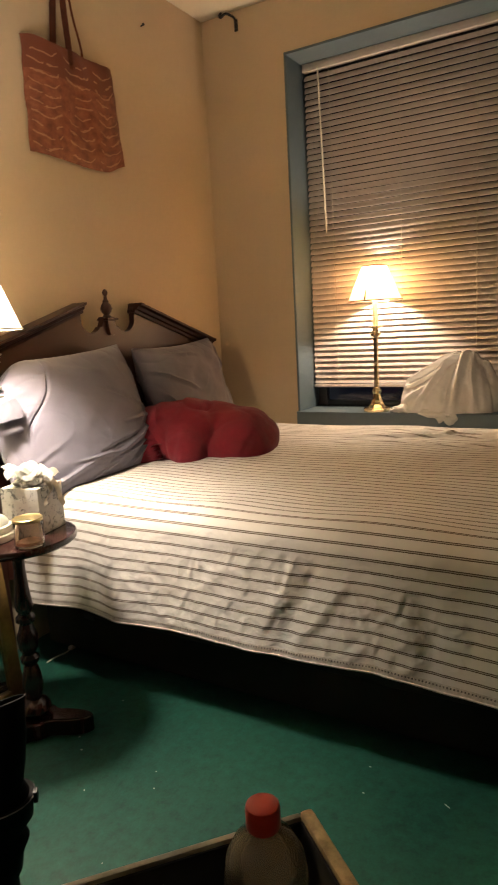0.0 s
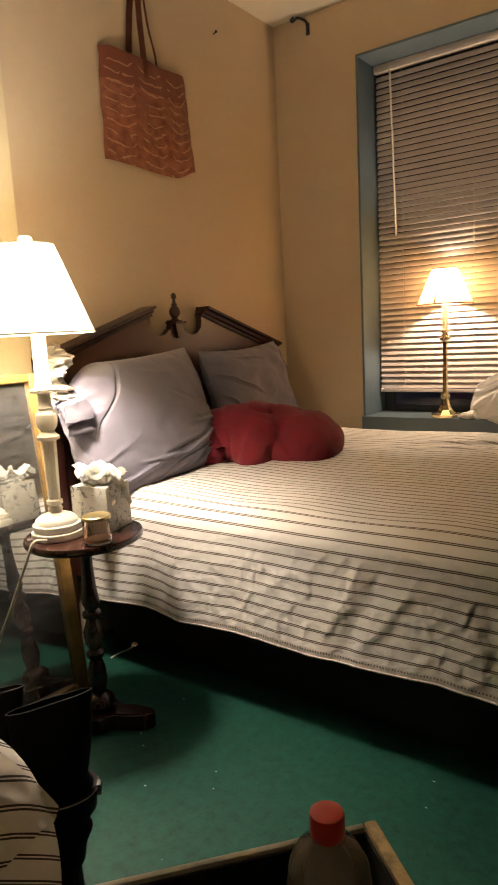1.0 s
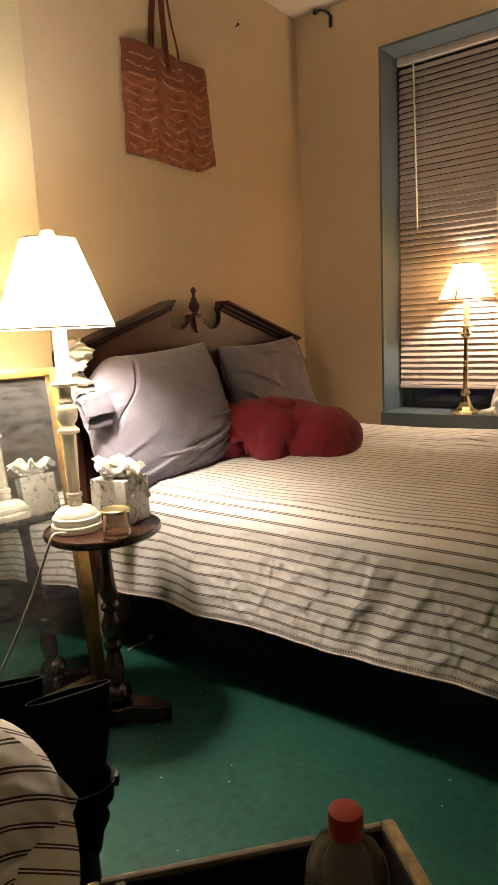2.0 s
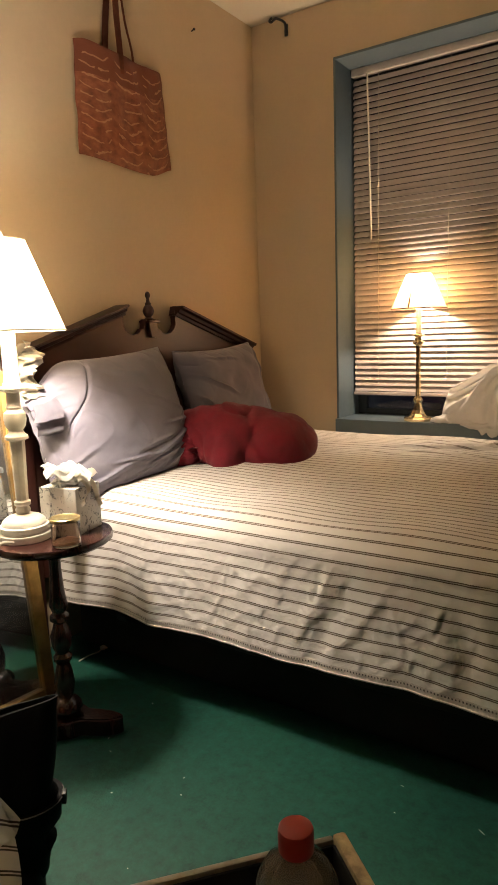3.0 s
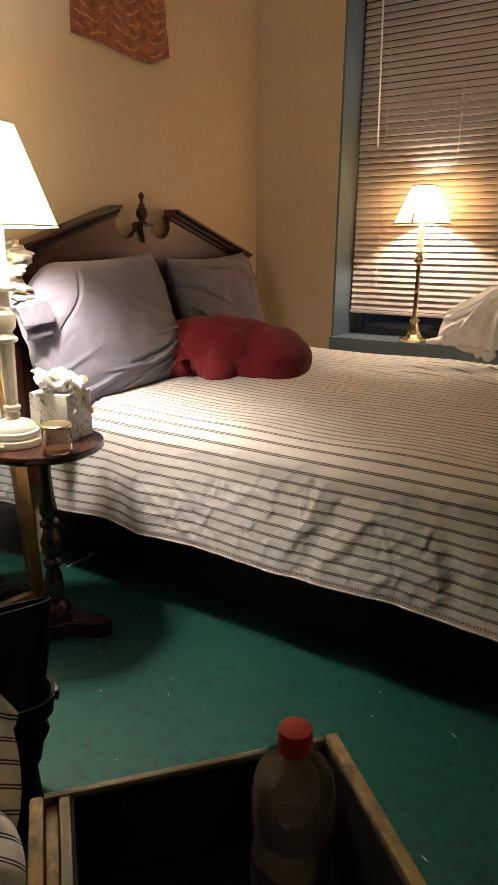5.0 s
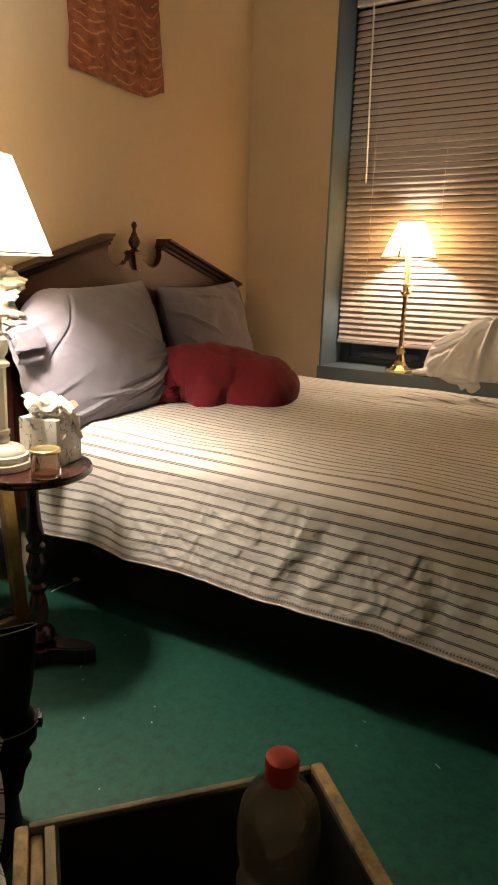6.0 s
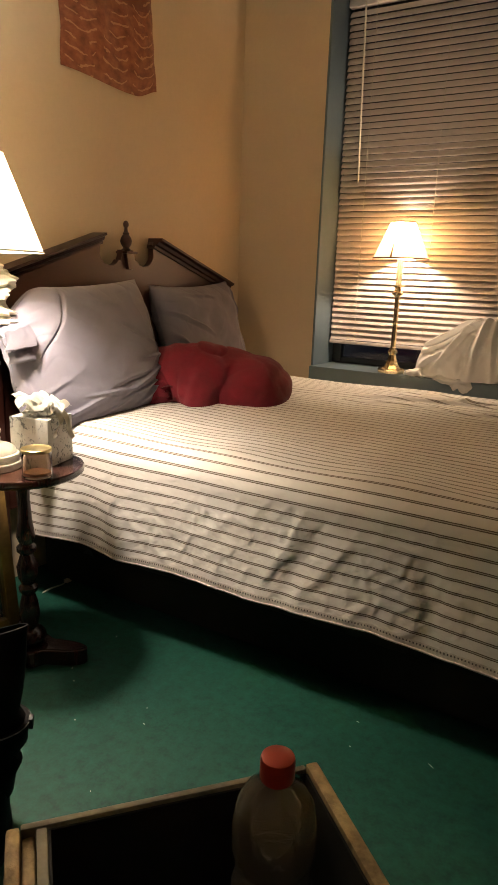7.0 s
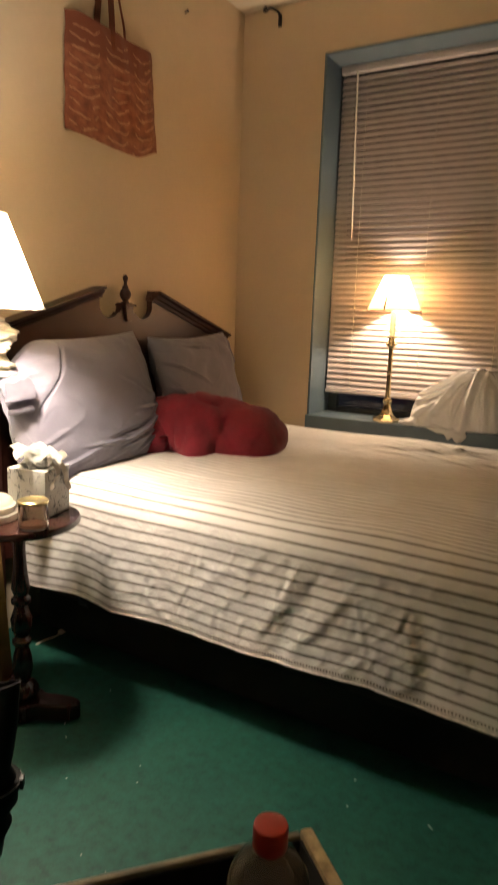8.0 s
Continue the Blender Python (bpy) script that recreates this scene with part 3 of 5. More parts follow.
def spread(u, v, lift=0.0):
    x = 0.16 + 1.99 * u
    s = v * LALL
    if s < L1:
        y, z, n = FAR, TOP - RAD - (L1 - s), Vector((0, 1, 0))
        y += 0.03 * (L1 - s)
    elif s < L1 + LA:
        a = (s - L1) / RAD
        y, z, n = FAR - RAD * (1 - math.cos(a)), TOP - RAD * (1 - math.sin(a)), Vector((0, math.cos(a), math.sin(a)))
    elif s < L1 + LA + L2:
        y, z, n = FAR - RAD - (s - L1 - LA), TOP, Vector((0, 0, 1))
    elif s < L1 + 2 * LA + L2:
        a = (s - L1 - LA - L2) / RAD
        y, z, n = EDGE + RAD * (1 - math.sin(a)), TOP - RAD * (1 - math.cos(a)), Vector((0, -math.sin(a), math.cos(a)))
    else:
        d = s - L1 - 2 * LA - L2
        y, z, n = EDGE - 0.06 * d, TOP - RAD - d, Vector((0, -1, 0))
    top = smooth(0.5, 1.0, n.z)
    d = max(0.0, s - (L1 + LA + L2))                       # how far down the near side
    off = 0.004 + 0.006 * n3(x * 3.1, s * 3.0, 1.3) * (0.4 + top)
    # crumples on the far half of the top
    off += top * 0.004 * (ridge(x * 2.0, s * 6.0, 9.0) - 0.6)
    off += 0.8 * top * creased(TOP_FOLDS, x, y)
    # soft hollows and slanting folds of the hang
    g = smooth(0.03, 0.40, d)
    off += g * (0.005 * n3(x * 2.3 + 5, d * 1.2, 7.0) + 0.002 * n3(x * 5.2 + d * 3.0, d * 2.0, 2.0))
    off += smooth(0.02, 0.10, d) * (0.36 * creased(HANG_FOLDS, x, d) + 0.70 * creased(FINE_FOLDS, x, d))
    off += g * (0.0014 * n3(x * 14, d * 11, 5.0) + 0.0012 * n3(x * 31 + d * 12, d * 24, 8.0))
    off += smooth(0.03, 0.15, d) * 0.0022 * max(0.0, ridge(x * 8.0 + d * 9.0, d * 6.0 - x * 4.0, 12.0)) ** 4
    sag = g * float(np.interp(x, HEM_AT, HEM_UP))
    p = Vector((x, y, z + sag + 0.030 * smooth(-1.35, -0.45, y) * (1 if d == 0 else 0))) + n * (off + lift)
    p.y = min(p.y, EDGE - 0.004) if d > LA else p.y
    return p


cover = thing("bedspread", (1.15, C, 0.60), "off-white cotton bedspread with dark double stripes, rumpled over the bed", "bedspread")
part("cloth", sheet(420, 300, spread, lambda u, v: (1.99 * u, v * LALL)), STRIPE, cover)
part("hem", tube([spread(k / 300, 1.0) for k in range(301)], 0.0042, 6), HEM, cover, "stitched pale hem of the spread")
part("hem_fold", sheet(300, 2, lambda u, v: spread(u, 1.0 - v * 0.010, 0.0022)), HEM, cover)
stitch = bmesh.new()
for k in range(235):
    u0 = 0.004 + k * 0.00424
    q = [spread(u0, 1.0 - 0.0085, 0.0040), spread(u0 + 0.0019, 1.0 - 0.0085, 0.0040), spread(u0 + 0.0019, 1.0 - 0.0062, 0.0040), spread(u0, 1.0 - 0.0062, 0.0040)]
    stitch.faces.new([stitch.verts.new(c) for c in q])
tagged(part("stitching", stitch, STITCH_GLINT, cover, "row of dark hem stitches", smooth=False), kind="stuff")


# ---------------------------------------------------------------- pillows and the red throw
def seam_at(b):
    """Where the pillow's own edge shows through the slack end of its case."""
    return -0.30 - 0.30 * (1 - b) ** 0.9 - 0.16 * smooth(0.5, 0.0, b)


def pillow_mesh(w, h, thick, seed, m, wrinkle=0.010, folds=(), droop=0.0, slack=0.0):
    def both(side):
        def place(u, v):
            a, b = 2 * u - 1, 2 * v - 1
            pin = 1 - 0.075 * (1 - a * a) * abs(b) ** 3
            pinx = 1 - 0.055 * (1 - b * b) * abs(a) ** 3
            body = max(0.0, (1 - a ** 4) * (1 - b ** 4)) ** 0.62
            t = thick / 2 * body * (1 - (0.30 * smooth(0.30, 0.95, -a) if slack else 0.0))
            wr = wrinkle * body * n3(a * 1.7 + seed, b * 1.7, side)
            edge = smooth(0.45, 1.0, max(abs(a), abs(b)))
            wr += wrinkle * 0.45 * edge * n3(a * 6 + seed, b * 6, 3 + side) * body
            wr += 0.0015 * max(0.0, ridge(a * 1.6 + seed * 3, b * 1.9 + a * 0.7, 7.0)) ** 8 * body - 0.004 * max(0.0, ridge(a * 3.4 + b * 1.2, b * 3.0 + seed, 11.0)) ** 7 * edge
            wr += 1.5 * creased(folds, a, b) * min(1.0, 2.5 * body) + 0.0012 * n3(a * 9 + seed, b * 9, 5.0) * body
            if slack and b > -0.3:
                past, on = seam_at(b) - a, smooth(-0.25, 0.10, b)
                wr -= on * (slack * smooth(0.0, 0.30, past) + 0.009 * math.exp(-(past / 0.015) ** 2))
                wr += on * 0.004 * smooth(0.03, 0.10, past) * ridge(a * 5 + b * 2, b * 3.0, 21.0)
            wave = (0.006 if slack else 0.011) * w * n3(a * 4 + seed, b * 4, 9.0)
            low = 1 - droop * smooth(0.40, 1.05, -a) * smooth(-0.2, 1.0, b)
            return m @ Vector((a * w / 2 * pinx, b * h / 2 * pin * low, side * (t + wr) + wave))
        return place
    bm = sheet(210, 150, both(1))
    merge(bm, sheet(110, 80, both(-1)))
    bmesh.ops.remove_doubles(bm, verts=bm.verts, dist=0.0006)
    bmesh.ops.recalc_face_normals(bm, faces=bm.faces)
    return bm


def standing(x, y, z, lean, turn, tilt):
    """Pillow axes: width along y, height up, its face towards +x; lean back, turn about the upright, tilt in its plane."""
    base = Matrix(((0, 0, 1), (1, 0, 0), (0, 1, 0))).to_4x4()
    return Matrix.Translation((x, y, z)) @ Matrix.Rotation(radians(turn), 4, "Z") @ Matrix.Rotation(radians(-lean), 4, "Y") @ base @ Matrix.Rotation(radians(tilt), 4, "Z")


pl = thing("pillow", (0.25, -1.36, 0.66), "plump lilac-grey cotton pillow leaning on the headboard", "pillow", "pillows on the bed")
LEFT_FOLDS = [
    (0.98, -0.28, 0.15, -0.62, 0.007, 0.030), (0.98, -0.34, 0.30, -0.86, 0.008, 0.032), (0.98, -0.20, 0.40, -0.22, 0.006, 0.028),
    (0.98, -0.12, 0.55, 0.08, 0.004, 0.030), (0.60, -0.42, -0.05, -0.52, -0.005, 0.025), (-0.95, -0.80, -0.25, -0.62, 0.007, 0.030),
    (-0.55, -0.97, 0.10, -0.74, 0.006, 0.028), (0.95, -0.05, 0.62, -0.36, 0.005, 0.020), (0.85, -0.50, 0.05, -0.72, 0.005, 0.022),
    (-0.95, -0.45, -0.60, -0.30, 0.003, 0.030), (-0.30, 0.75, 0.30, 0.55, 0.003, 0.050), (-0.90, -0.30, -0.70, -0.62, 0.003, 0.022),
    (-0.98, 0.10, -0.80, -0.70, -0.004, 0.025), (-0.40, -0.55, 0.20, -0.60, 0.004, 0.020), (0.20, 0.35, 0.60, 0.05, -0.003, 0.030)]
RIGHT_FOLDS = [
    (-0.98, 0.55, -0.20, 0.05, 0.007, 0.030), (-0.98, 0.20, -0.35, -0.55, 0.008, 0.030), (-0.60, 0.80, 0.10, 0.70, 0.004, 0.032),
    (0.20, -0.90, 0.92, -0.45, 0.005, 0.030), (0.85, 0.90, 0.70, 0.20, 0.004, 0.028)]
part("case", pillow_mesh(0.785, 0.53, 0.22, 2.0, standing(0.235, -1.366, 0.862, 17, 4, 2), 0.004, LEFT_FOLDS, 0.52, 0.012), GREY, pl)


def flap(corners, curl, seed):
    """A thin folded cloth tab between four corners: low left, low right, top left, top right."""
    a, b, c, d = (Vector(p) for p in corners)

    def place(u, v):
        p = (a * (1 - u) + b * u) * (1 - v) + (c * (1 - u) + d * u) * v
        return p + Vector((curl * math.sin(math.pi * v) + 0.004 * n3(u * 3 + seed, v * 2), 0, 0.003 * n3(u * 4, seed)))
    bm = sheet(14, 8, place)
    bmesh.ops.solidify(bm, geom=bm.faces, thickness=0.004)
    bmesh.ops.recalc_face_normals(bm, faces=bm.faces)
    return bm


part("cuff", flap(((0.322, -1.800, 0.915), (0.338, -1.690, 0.925), (0.245, -1.735, 0.962), (0.268, -1.660, 0.985)), 0.014, 1.0), GREY, pl, "folded open end of the pillowcase")
part("cuff", flap(((0.312, -1.778, 0.872), (0.328, -1.690, 0.876), (0.300, -1.772, 0.905), (0.318, -1.694, 0.914)), 0.006, 4.0), GREY, pl, "folded open end of the pillowcase")
pr = thing("pillow", (0.17, -0.55, 0.66), "lilac-grey cotton pillow propped on the headboard", "pillow", "pillows on the bed")
part("case", pillow_mesh(0.70, 0.49, 0.18, 5.0, standing(0.178, -0.575, 0.880, 14, 6, 2), 0.010, RIGHT_FOLDS), GREY, pr)


def throw_mesh():
    """A bundle of soft lumps melted into one skin, creased where they meet."""
    c, ax, ay = Vector((0.455, -0.915, 0.655)), Vector((0.85, 0.53, 0)), Vector((-0.53, 0.85, 0))
    lumps = [((0.00, 0.02, 0.06), (0.21, 0.14, 0.132)), ((0.150, 0.00, 0.05), (0.135, 0.13, 0.105)), ((-0.040, -0.08, 0.030), (0.075, 0.090, 0.080)),
             ((-0.190, -0.030, 0.040), (0.085, 0.085, 0.080)), ((-0.13, 0.04, 0.07), (0.13, 0.11, 0.105)), ((0.12, -0.07, 0.03), (0.10, 0.075, 0.080)), ((-0.175, -0.065, 0.038), (0.058, 0.055, 0.052))]
    o = Vector((-0.01, 0.0, 0.05))

    def reach(d):
        total = 0.0
        for m, r in lumps:
            e = Vector(((o.x - m[0]) / r[0], (o.y - m[1]) / r[1], (o.z - m[2]) / r[2]))
            g = Vector((d.x / r[0], d.y / r[1], d.z / r[2]))
            A, B, C2 = g.dot(g), e.dot(g), e.dot(e) - 1
            disc = B * B - A * C2
            if disc > 0:
                total += max(0.0, (-B + math.sqrt(disc)) / A) ** 9
        return total ** (1 / 9)

    def place(u, v):
        a, b = 2 * math.pi * u, -0.45 + v * (math.pi / 2 + 0.45)
        d = Vector((math.cos(b) * math.cos(a), math.cos(b) * math.sin(a), math.sin(b)))
        p = o + d * reach(d)
        front = smooth(0.03, -0.06, p.y)
        w = 0.012 * n3(p.x * 6, p.y * 6, p.z * 5) + 0.005 * n3(p.x * 15, p.y * 15, p.z * 12) + 0.0015 * n3(p.x * 45, p.y * 45, p.z * 45)
        # two soft valleys down the front and the rolled edge beside them
        w -= 0.016 * front * math.exp(-((p.x + 0.095 - 0.25 * p.z) / 0.020) ** 2) * smooth(0.15, 0.02, p.z)
        w -= 0.013 * front * math.exp(-((p.x - 0.115 + 0.35 * p.z) / 0.024) ** 2)
        w -= 0.006 * front * math.exp(-((p.x - 0.02 - 0.5 * p.z) / 0.018) ** 2) * smooth(0.02, 0.10, p.z)
        w += 0.007 * max(0.0, ridge(p.x * 5 + p.z * 3, p.y * 4, p.z * 3 + 1.0)) ** 3 - 0.006 * max(0.0, ridge(p.x * 7 - p.z * 4, p.y * 5 + 2.0, p.z * 4)) ** 5
        p += d * w
        return c + (ax * (p.x + 0.002) + ay * p.y) * 1.17 + Vector((0, 0, max(0.0, p.z * 1.22)))
    bm = sheet(300, 110, place)
    bmesh.ops.remove_doubles(bm, verts=bm.verts, dist=0.0004)
    bmesh.ops.recalc_face_normals(bm, faces=bm.faces)
    return bm


throw = thing("throw_blanket", (0.455, -0.915, 0.65), "crumpled dark red fleece throw bundled on the bed", "blanket")
part("fleece", throw_mesh(), RED, throw)


def rolled_edge(at, outer, turns, length):
    """The throw's edge curled up in a loose coil, its end towards the room."""
    side, axis = Vector((0.82, 0.57, 0)), Vector((-0.55, 0.80, 0)).normalized()

    def place(u, v):
        a = -1.9 + turns * 2 * math.pi * u
        r = outer * (1.0 - 0.80 * u) * (1 + 0.08 * math.sin(2 * a + 1)) + 0.004 * n3(u * 9, v * 4, 6.0)
        return Vector(at) + side * (1.18 * r * math.cos(a)) + Vector((0, 0, 0.92 * r * math.sin(a))) + axis * (length * v + 0.012 * math.sin(3 * a))
    bm = sheet(70, 10, place)
    bmesh.ops.solidify(bm, geom=bm.faces, thickness=0.011)
    bmesh.ops.recalc_face_normals(bm, faces=bm.faces)
    return bm


part("rolled_edge", rolled_edge((0.385, -1.118, 0.706), 0.044, 1.6, 0.12), RED, throw, "loosely rolled red edge of the throw")

# ---------------------------------------------------------------- the round table and what stands on it
TC = (0.575, -1.965)
table = thing("pedestal_table", (*TC, 0), "small round dark mahogany pedestal table with turned post", "table")
part("tabletop", lathe([(0.05, 0.630), (0.140, 0.630), (0.158, 0.634), (0.166, 0.642), (0.167, 0.652), (0.164, 0.6585), (0.159, 0.659), (0.156, 0.656), (0.0005, 0.656)], (*TC, -0.012), 64), TABLEWOOD, table)
part("post", lathe([(0.030, 0.620), (0.026, 0.612), (0.018, 0.600), (0.016, 0.540), (0.020, 0.470), (0.026, 0.420), (0.018, 0.395), (0.027, 0.385), (0.027, 0.372), (0.018, 0.362), (0.022, 0.345), (0.030, 0.320), (0.027, 0.285), (0.018, 0.262), (0.027, 0.250), (0.026, 0.238), (0.018, 0.226), (0.026, 0.195), (0.030, 0.160), (0.024, 0.125), (0.020, 0.112), (0.034, 0.104), (0.044, 0.090), (0.046, 0.076), (0.036, 0.064)], (*TC, 0), 28), TABLEWOOD, table)


def platform():
    """A three-cornered foot with hollow sides and blunt ends."""
    pts = []
    for k in range(96):
        a = 2 * math.pi * k / 96
        c = math.cos(3 * a)
        r = 0.062 + 0.108 * max(0.0, (c + 1) / 2) ** 4.0
        pts.append((TC[0] + r * math.cos(a + radians(25)), TC[1] + r * math.sin(a + radians(25))))
    bm = bmesh.new()
    f = bm.faces.new([bm.verts.new((x, y, 0.004)) for x, y in pts])
    ext = bmesh.ops.extrude_face_region(bm, geom=[f])
    bmesh.ops.translate(bm, verts=[v for v in ext["geom"] if isinstance(v, bmesh.types.BMVert)], vec=(0, 0, 0.052))
    bmesh.ops.recalc_face_normals(bm, faces=bm.faces)
    top = [e for e in bm.edges if all(v.co.z > 0.05 for v in e.verts)]
    bmesh.ops.bevel(bm, geom=top, offset=0.006, segments=3, affect="EDGES")
    return bm


foot_base = part("foot_base", platform(), TABLEWOOD, table, "three-cornered dark wood foot with hollow sides")
for k in range(3):
    a = radians(25 + 120 * k)
    part("pad", lathe([(0.016, 0.0), (0.017, 0.004)], (TC[0] + 0.14 * math.cos(a), TC[1] + 0.14 * math.sin(a), 0), 14), INSIDE, foot_base)

# the white table lamp
lamp = thing("table_lamp", LAMP, "cream turned wooden table lamp, lit, with a plain cone shade", "lamp")
part("base", lathe([(0.0679, 0.0), (0.0707, 0.006), (0.0688, 0.018), (0.0614, 0.020), (0.0614, 0.026), (0.0651, 0.028), (0.0642, 0.038), (0.0577, 0.040), (0.0558, 0.050), (0.0446, 0.060), (0.0279, 0.066), (0.0186, 0.068)], LAMP, 48), CREAM, lamp)
part("collar", lathe([(0.0144, 0.066), (0.0184, 0.072), (0.0200, 0.080), (0.0160, 0.088), (0.0216, 0.093), (0.0216, 0.102), (0.0160, 0.106)], LAMP, 32), CREAM, lamp)
col = lathe([(0.0165, 0.104), (0.0200, 0.268)], LAMP, 8)
part("column", col, CREAM, lamp, "faceted cream column", smooth=False)
part("vase", lathe([(0.0208, 0.266), (0.0296, 0.270), (0.0296, 0.278), (0.0224, 0.284), (0.0176, 0.292), (0.0256, 0.304), (0.0288, 0.322), (0.0272, 0.338), (0.0176, 0.348), (0.0208, 0.354), (0.0176, 0.360), (0.0168, 0.392), (0.0352, 0.396), (0.0368, 0.404), (0.0208, 0.410)], LAMP, 36), CREAM, lamp)
part("neck", lathe([(0.024, 0.408), (0.019, 0.43), (0.018, 0.575), (0.008, 0.58)], LAMP, 24), CREAM, lamp)
SHADE_AT = (LAMP[0] - 0.007, LAMP[1] - 0.005, LAMP[2])     # the shade sits a little aslant
sh = part("shade", lathe([(0.155, 0.549), (0.070, 0.774)], SHADE_AT, 64, caps=False), SHADE, lamp, "cream cloth cone shade glowing from within")
part("rim", tube([(SHADE_AT[0] + 0.1555 * math.cos(a), SHADE_AT[1] + 0.1555 * math.sin(a), SHADE_AT[2] + 0.549) for a in np.linspace(0, 2 * math.pi, 65)], 0.0022, 6), CREAM, sh)
part("rim", tube([(SHADE_AT[0] + 0.070 * math.cos(a), SHADE_AT[1] + 0.070 * math.sin(a), SHADE_AT[2] + 0.774) for a in np.linspace(0, 2 * math.pi, 65)], 0.0022, 6), CREAM, sh)
for a in (0.3, 2.4, 4.5):
    part("spoke", tube([(SHADE_AT[0], SHADE_AT[1], SHADE_AT[2] + 0.768), (SHADE_AT[0] + 0.070 * math.cos(a), SHADE_AT[1] + 0.070 * math.sin(a), SHADE_AT[2] + 0.773)], 0.0015, 6), BRASS, sh)
part("finial", lathe([(0.006, 0.768), (0.017, 0.774), (0.019, 0.786), (0.015, 0.796), (0.004, 0.799)], SHADE_AT, 20), CREAM, lamp)
part("cord", tube(curve_points([(LAMP[0] + 0.035, LAMP[1] - 0.064, 0.656), (0.556, -2.130, 0.662), (0.545, -2.152, 0.610), (0.500, -2.185, 0.480), (0.455, -2.215, 0.370), (0.40, -2.26, 0.24), (0.36, -2.31, 0.12), (0.33, -2.36, 0.065)], 8), 0.0036, 8), CORD, lamp, "ivory flex")

# the tissue box
BOXC, BOXA = Vector((0.578, -1.893, 0.645)), radians(12)
box_turn = Matrix.Translation(BOXC) @ Matrix.Rotation(BOXA, 4, "Z")
tbox = thing("tissue_box", tuple(BOXC), "grey and white floral tissue box with ribbon and tissues puffing out", "tissue box")
part("carton", slab((-0.060, -0.055, 0.0), (0.060, 0.055, 0.128), 0.002, box_turn), FLORAL, tbox)


def crumple(c, r, seed, squash=0.6, lobes=5):
    def place(u, v):
        a, b = 2 * math.pi * u, (v - 0.5) * math.pi
        d = Vector((math.cos(b) * math.cos(a), math.cos(b) * math.sin(a), math.sin(b)))
        k = 1 + 0.45 * n3(d.x * 1.6 + seed, d.y * 1.6, d.z * 1.6) + 0.28 * (ridge(d.x * 2.6, d.y * 2.6 + seed, d.z * 2.6) - 0.5)
        k += 0.10 * math.sin(lobes * a + seed)
        return Vector(c) + Vector((d.x * r * k, d.y * r * k, d.z * r * squash * k))
    bm = sheet(48, 28, place)
    bmesh.ops.remove_doubles(bm, verts=bm.verts, dist=0.0003)
    bmesh.ops.recalc_face_normals(bm, faces=bm.faces)
    return bm


part("tissue", crumple(box_turn @ Vector((-0.004, -0.004, 0.138)), 0.036, 2.0, 0.55), TISSUE, tbox, "white tissue puffing out of the top")


def tissue_leaf(turn_to, reach_out, rise, wide, seed):
    """A limp ruffled sheet that rises from the slot and falls outwards."""
    ca, sa = math.cos(radians(turn_to)), math.sin(radians(turn_to))

    def place(u, v):
        out = reach_out * (0.10 + 0.90 * v)
        side = (u - 0.5) * wide * (0.45 + 0.75 * v)
        z = 0.128 + rise * math.sin(math.pi * (0.08 + 0.66 * v)) + 0.012 * v * math.sin(9 * u + seed) + 0.007 * n3(u * 5 + seed, v * 5, 1.0)
        out += 0.010 * v * math.sin(7 * u + 2 * seed)
        return box_turn @ Vector((out * ca - side * sa, out * sa + side * ca, max(z, 0.1295)))
    bm = sheet(26, 14, place)
    bmesh.ops.solidify(bm, geom=bm.faces, thickness=0.0012)
    bmesh.ops.recalc_face_normals(bm, faces=bm.faces)
    return bm


for spec in ((-50, 0.062, 0.044, 0.085, 1.0), (15, 0.060, 0.034, 0.080, 2.7), (80, 0.058, 0.040, 0.080, 4.1), (150, 0.056, 0.046, 0.085, 5.9), (225, 0.060, 0.050, 0.090, 7.3), (285, 0.050, 0.060, 0.070, 9.2)):
    part("tissue", tissue_leaf(*spec), TISSUE, tbox, "white tissue puffing out of the top")
for pts in ([(0.030, 0.000, 0.150), (0.060, 0.012, 0.140), (0.070, 0.022, 0.112), (0.064, 0.036, 0.085), (0.069, 0.046, 0.060)],
            [(0.030, -0.004, 0.150), (0.062, -0.010, 0.138), (0.076, -0.018, 0.116), (0.066, -0.030, 0.094), (0.071, -0.038, 0.080)],
            [(0.032, 0.000, 0.152), (0.050, 0.028, 0.166), (0.062, 0.034, 0.150), (0.040, 0.004, 0.150)], [(0.034, -0.002, 0.152), (0.054, -0.026, 0.164), (0.064, -0.036, 0.146), (0.040, -0.006, 0.150)]):
    rib = bmesh.new()
    prev = None
    for q in curve_points([box_turn @ Vector(p) for p in pts], 5):
        w = Vector((0.001, 0.006, 0.004))
        cur = (rib.verts.new(q - w), rib.verts.new(q + w))
        if prev:
            rib.faces.new((prev[0], prev[1], cur[1], cur[0]))
        prev = cur
    bmesh.ops.solidify(rib, geom=rib.faces, thickness=0.0012)
    part("ribbon", rib, WHITECLOTH, tbox, "cream ribbon end")

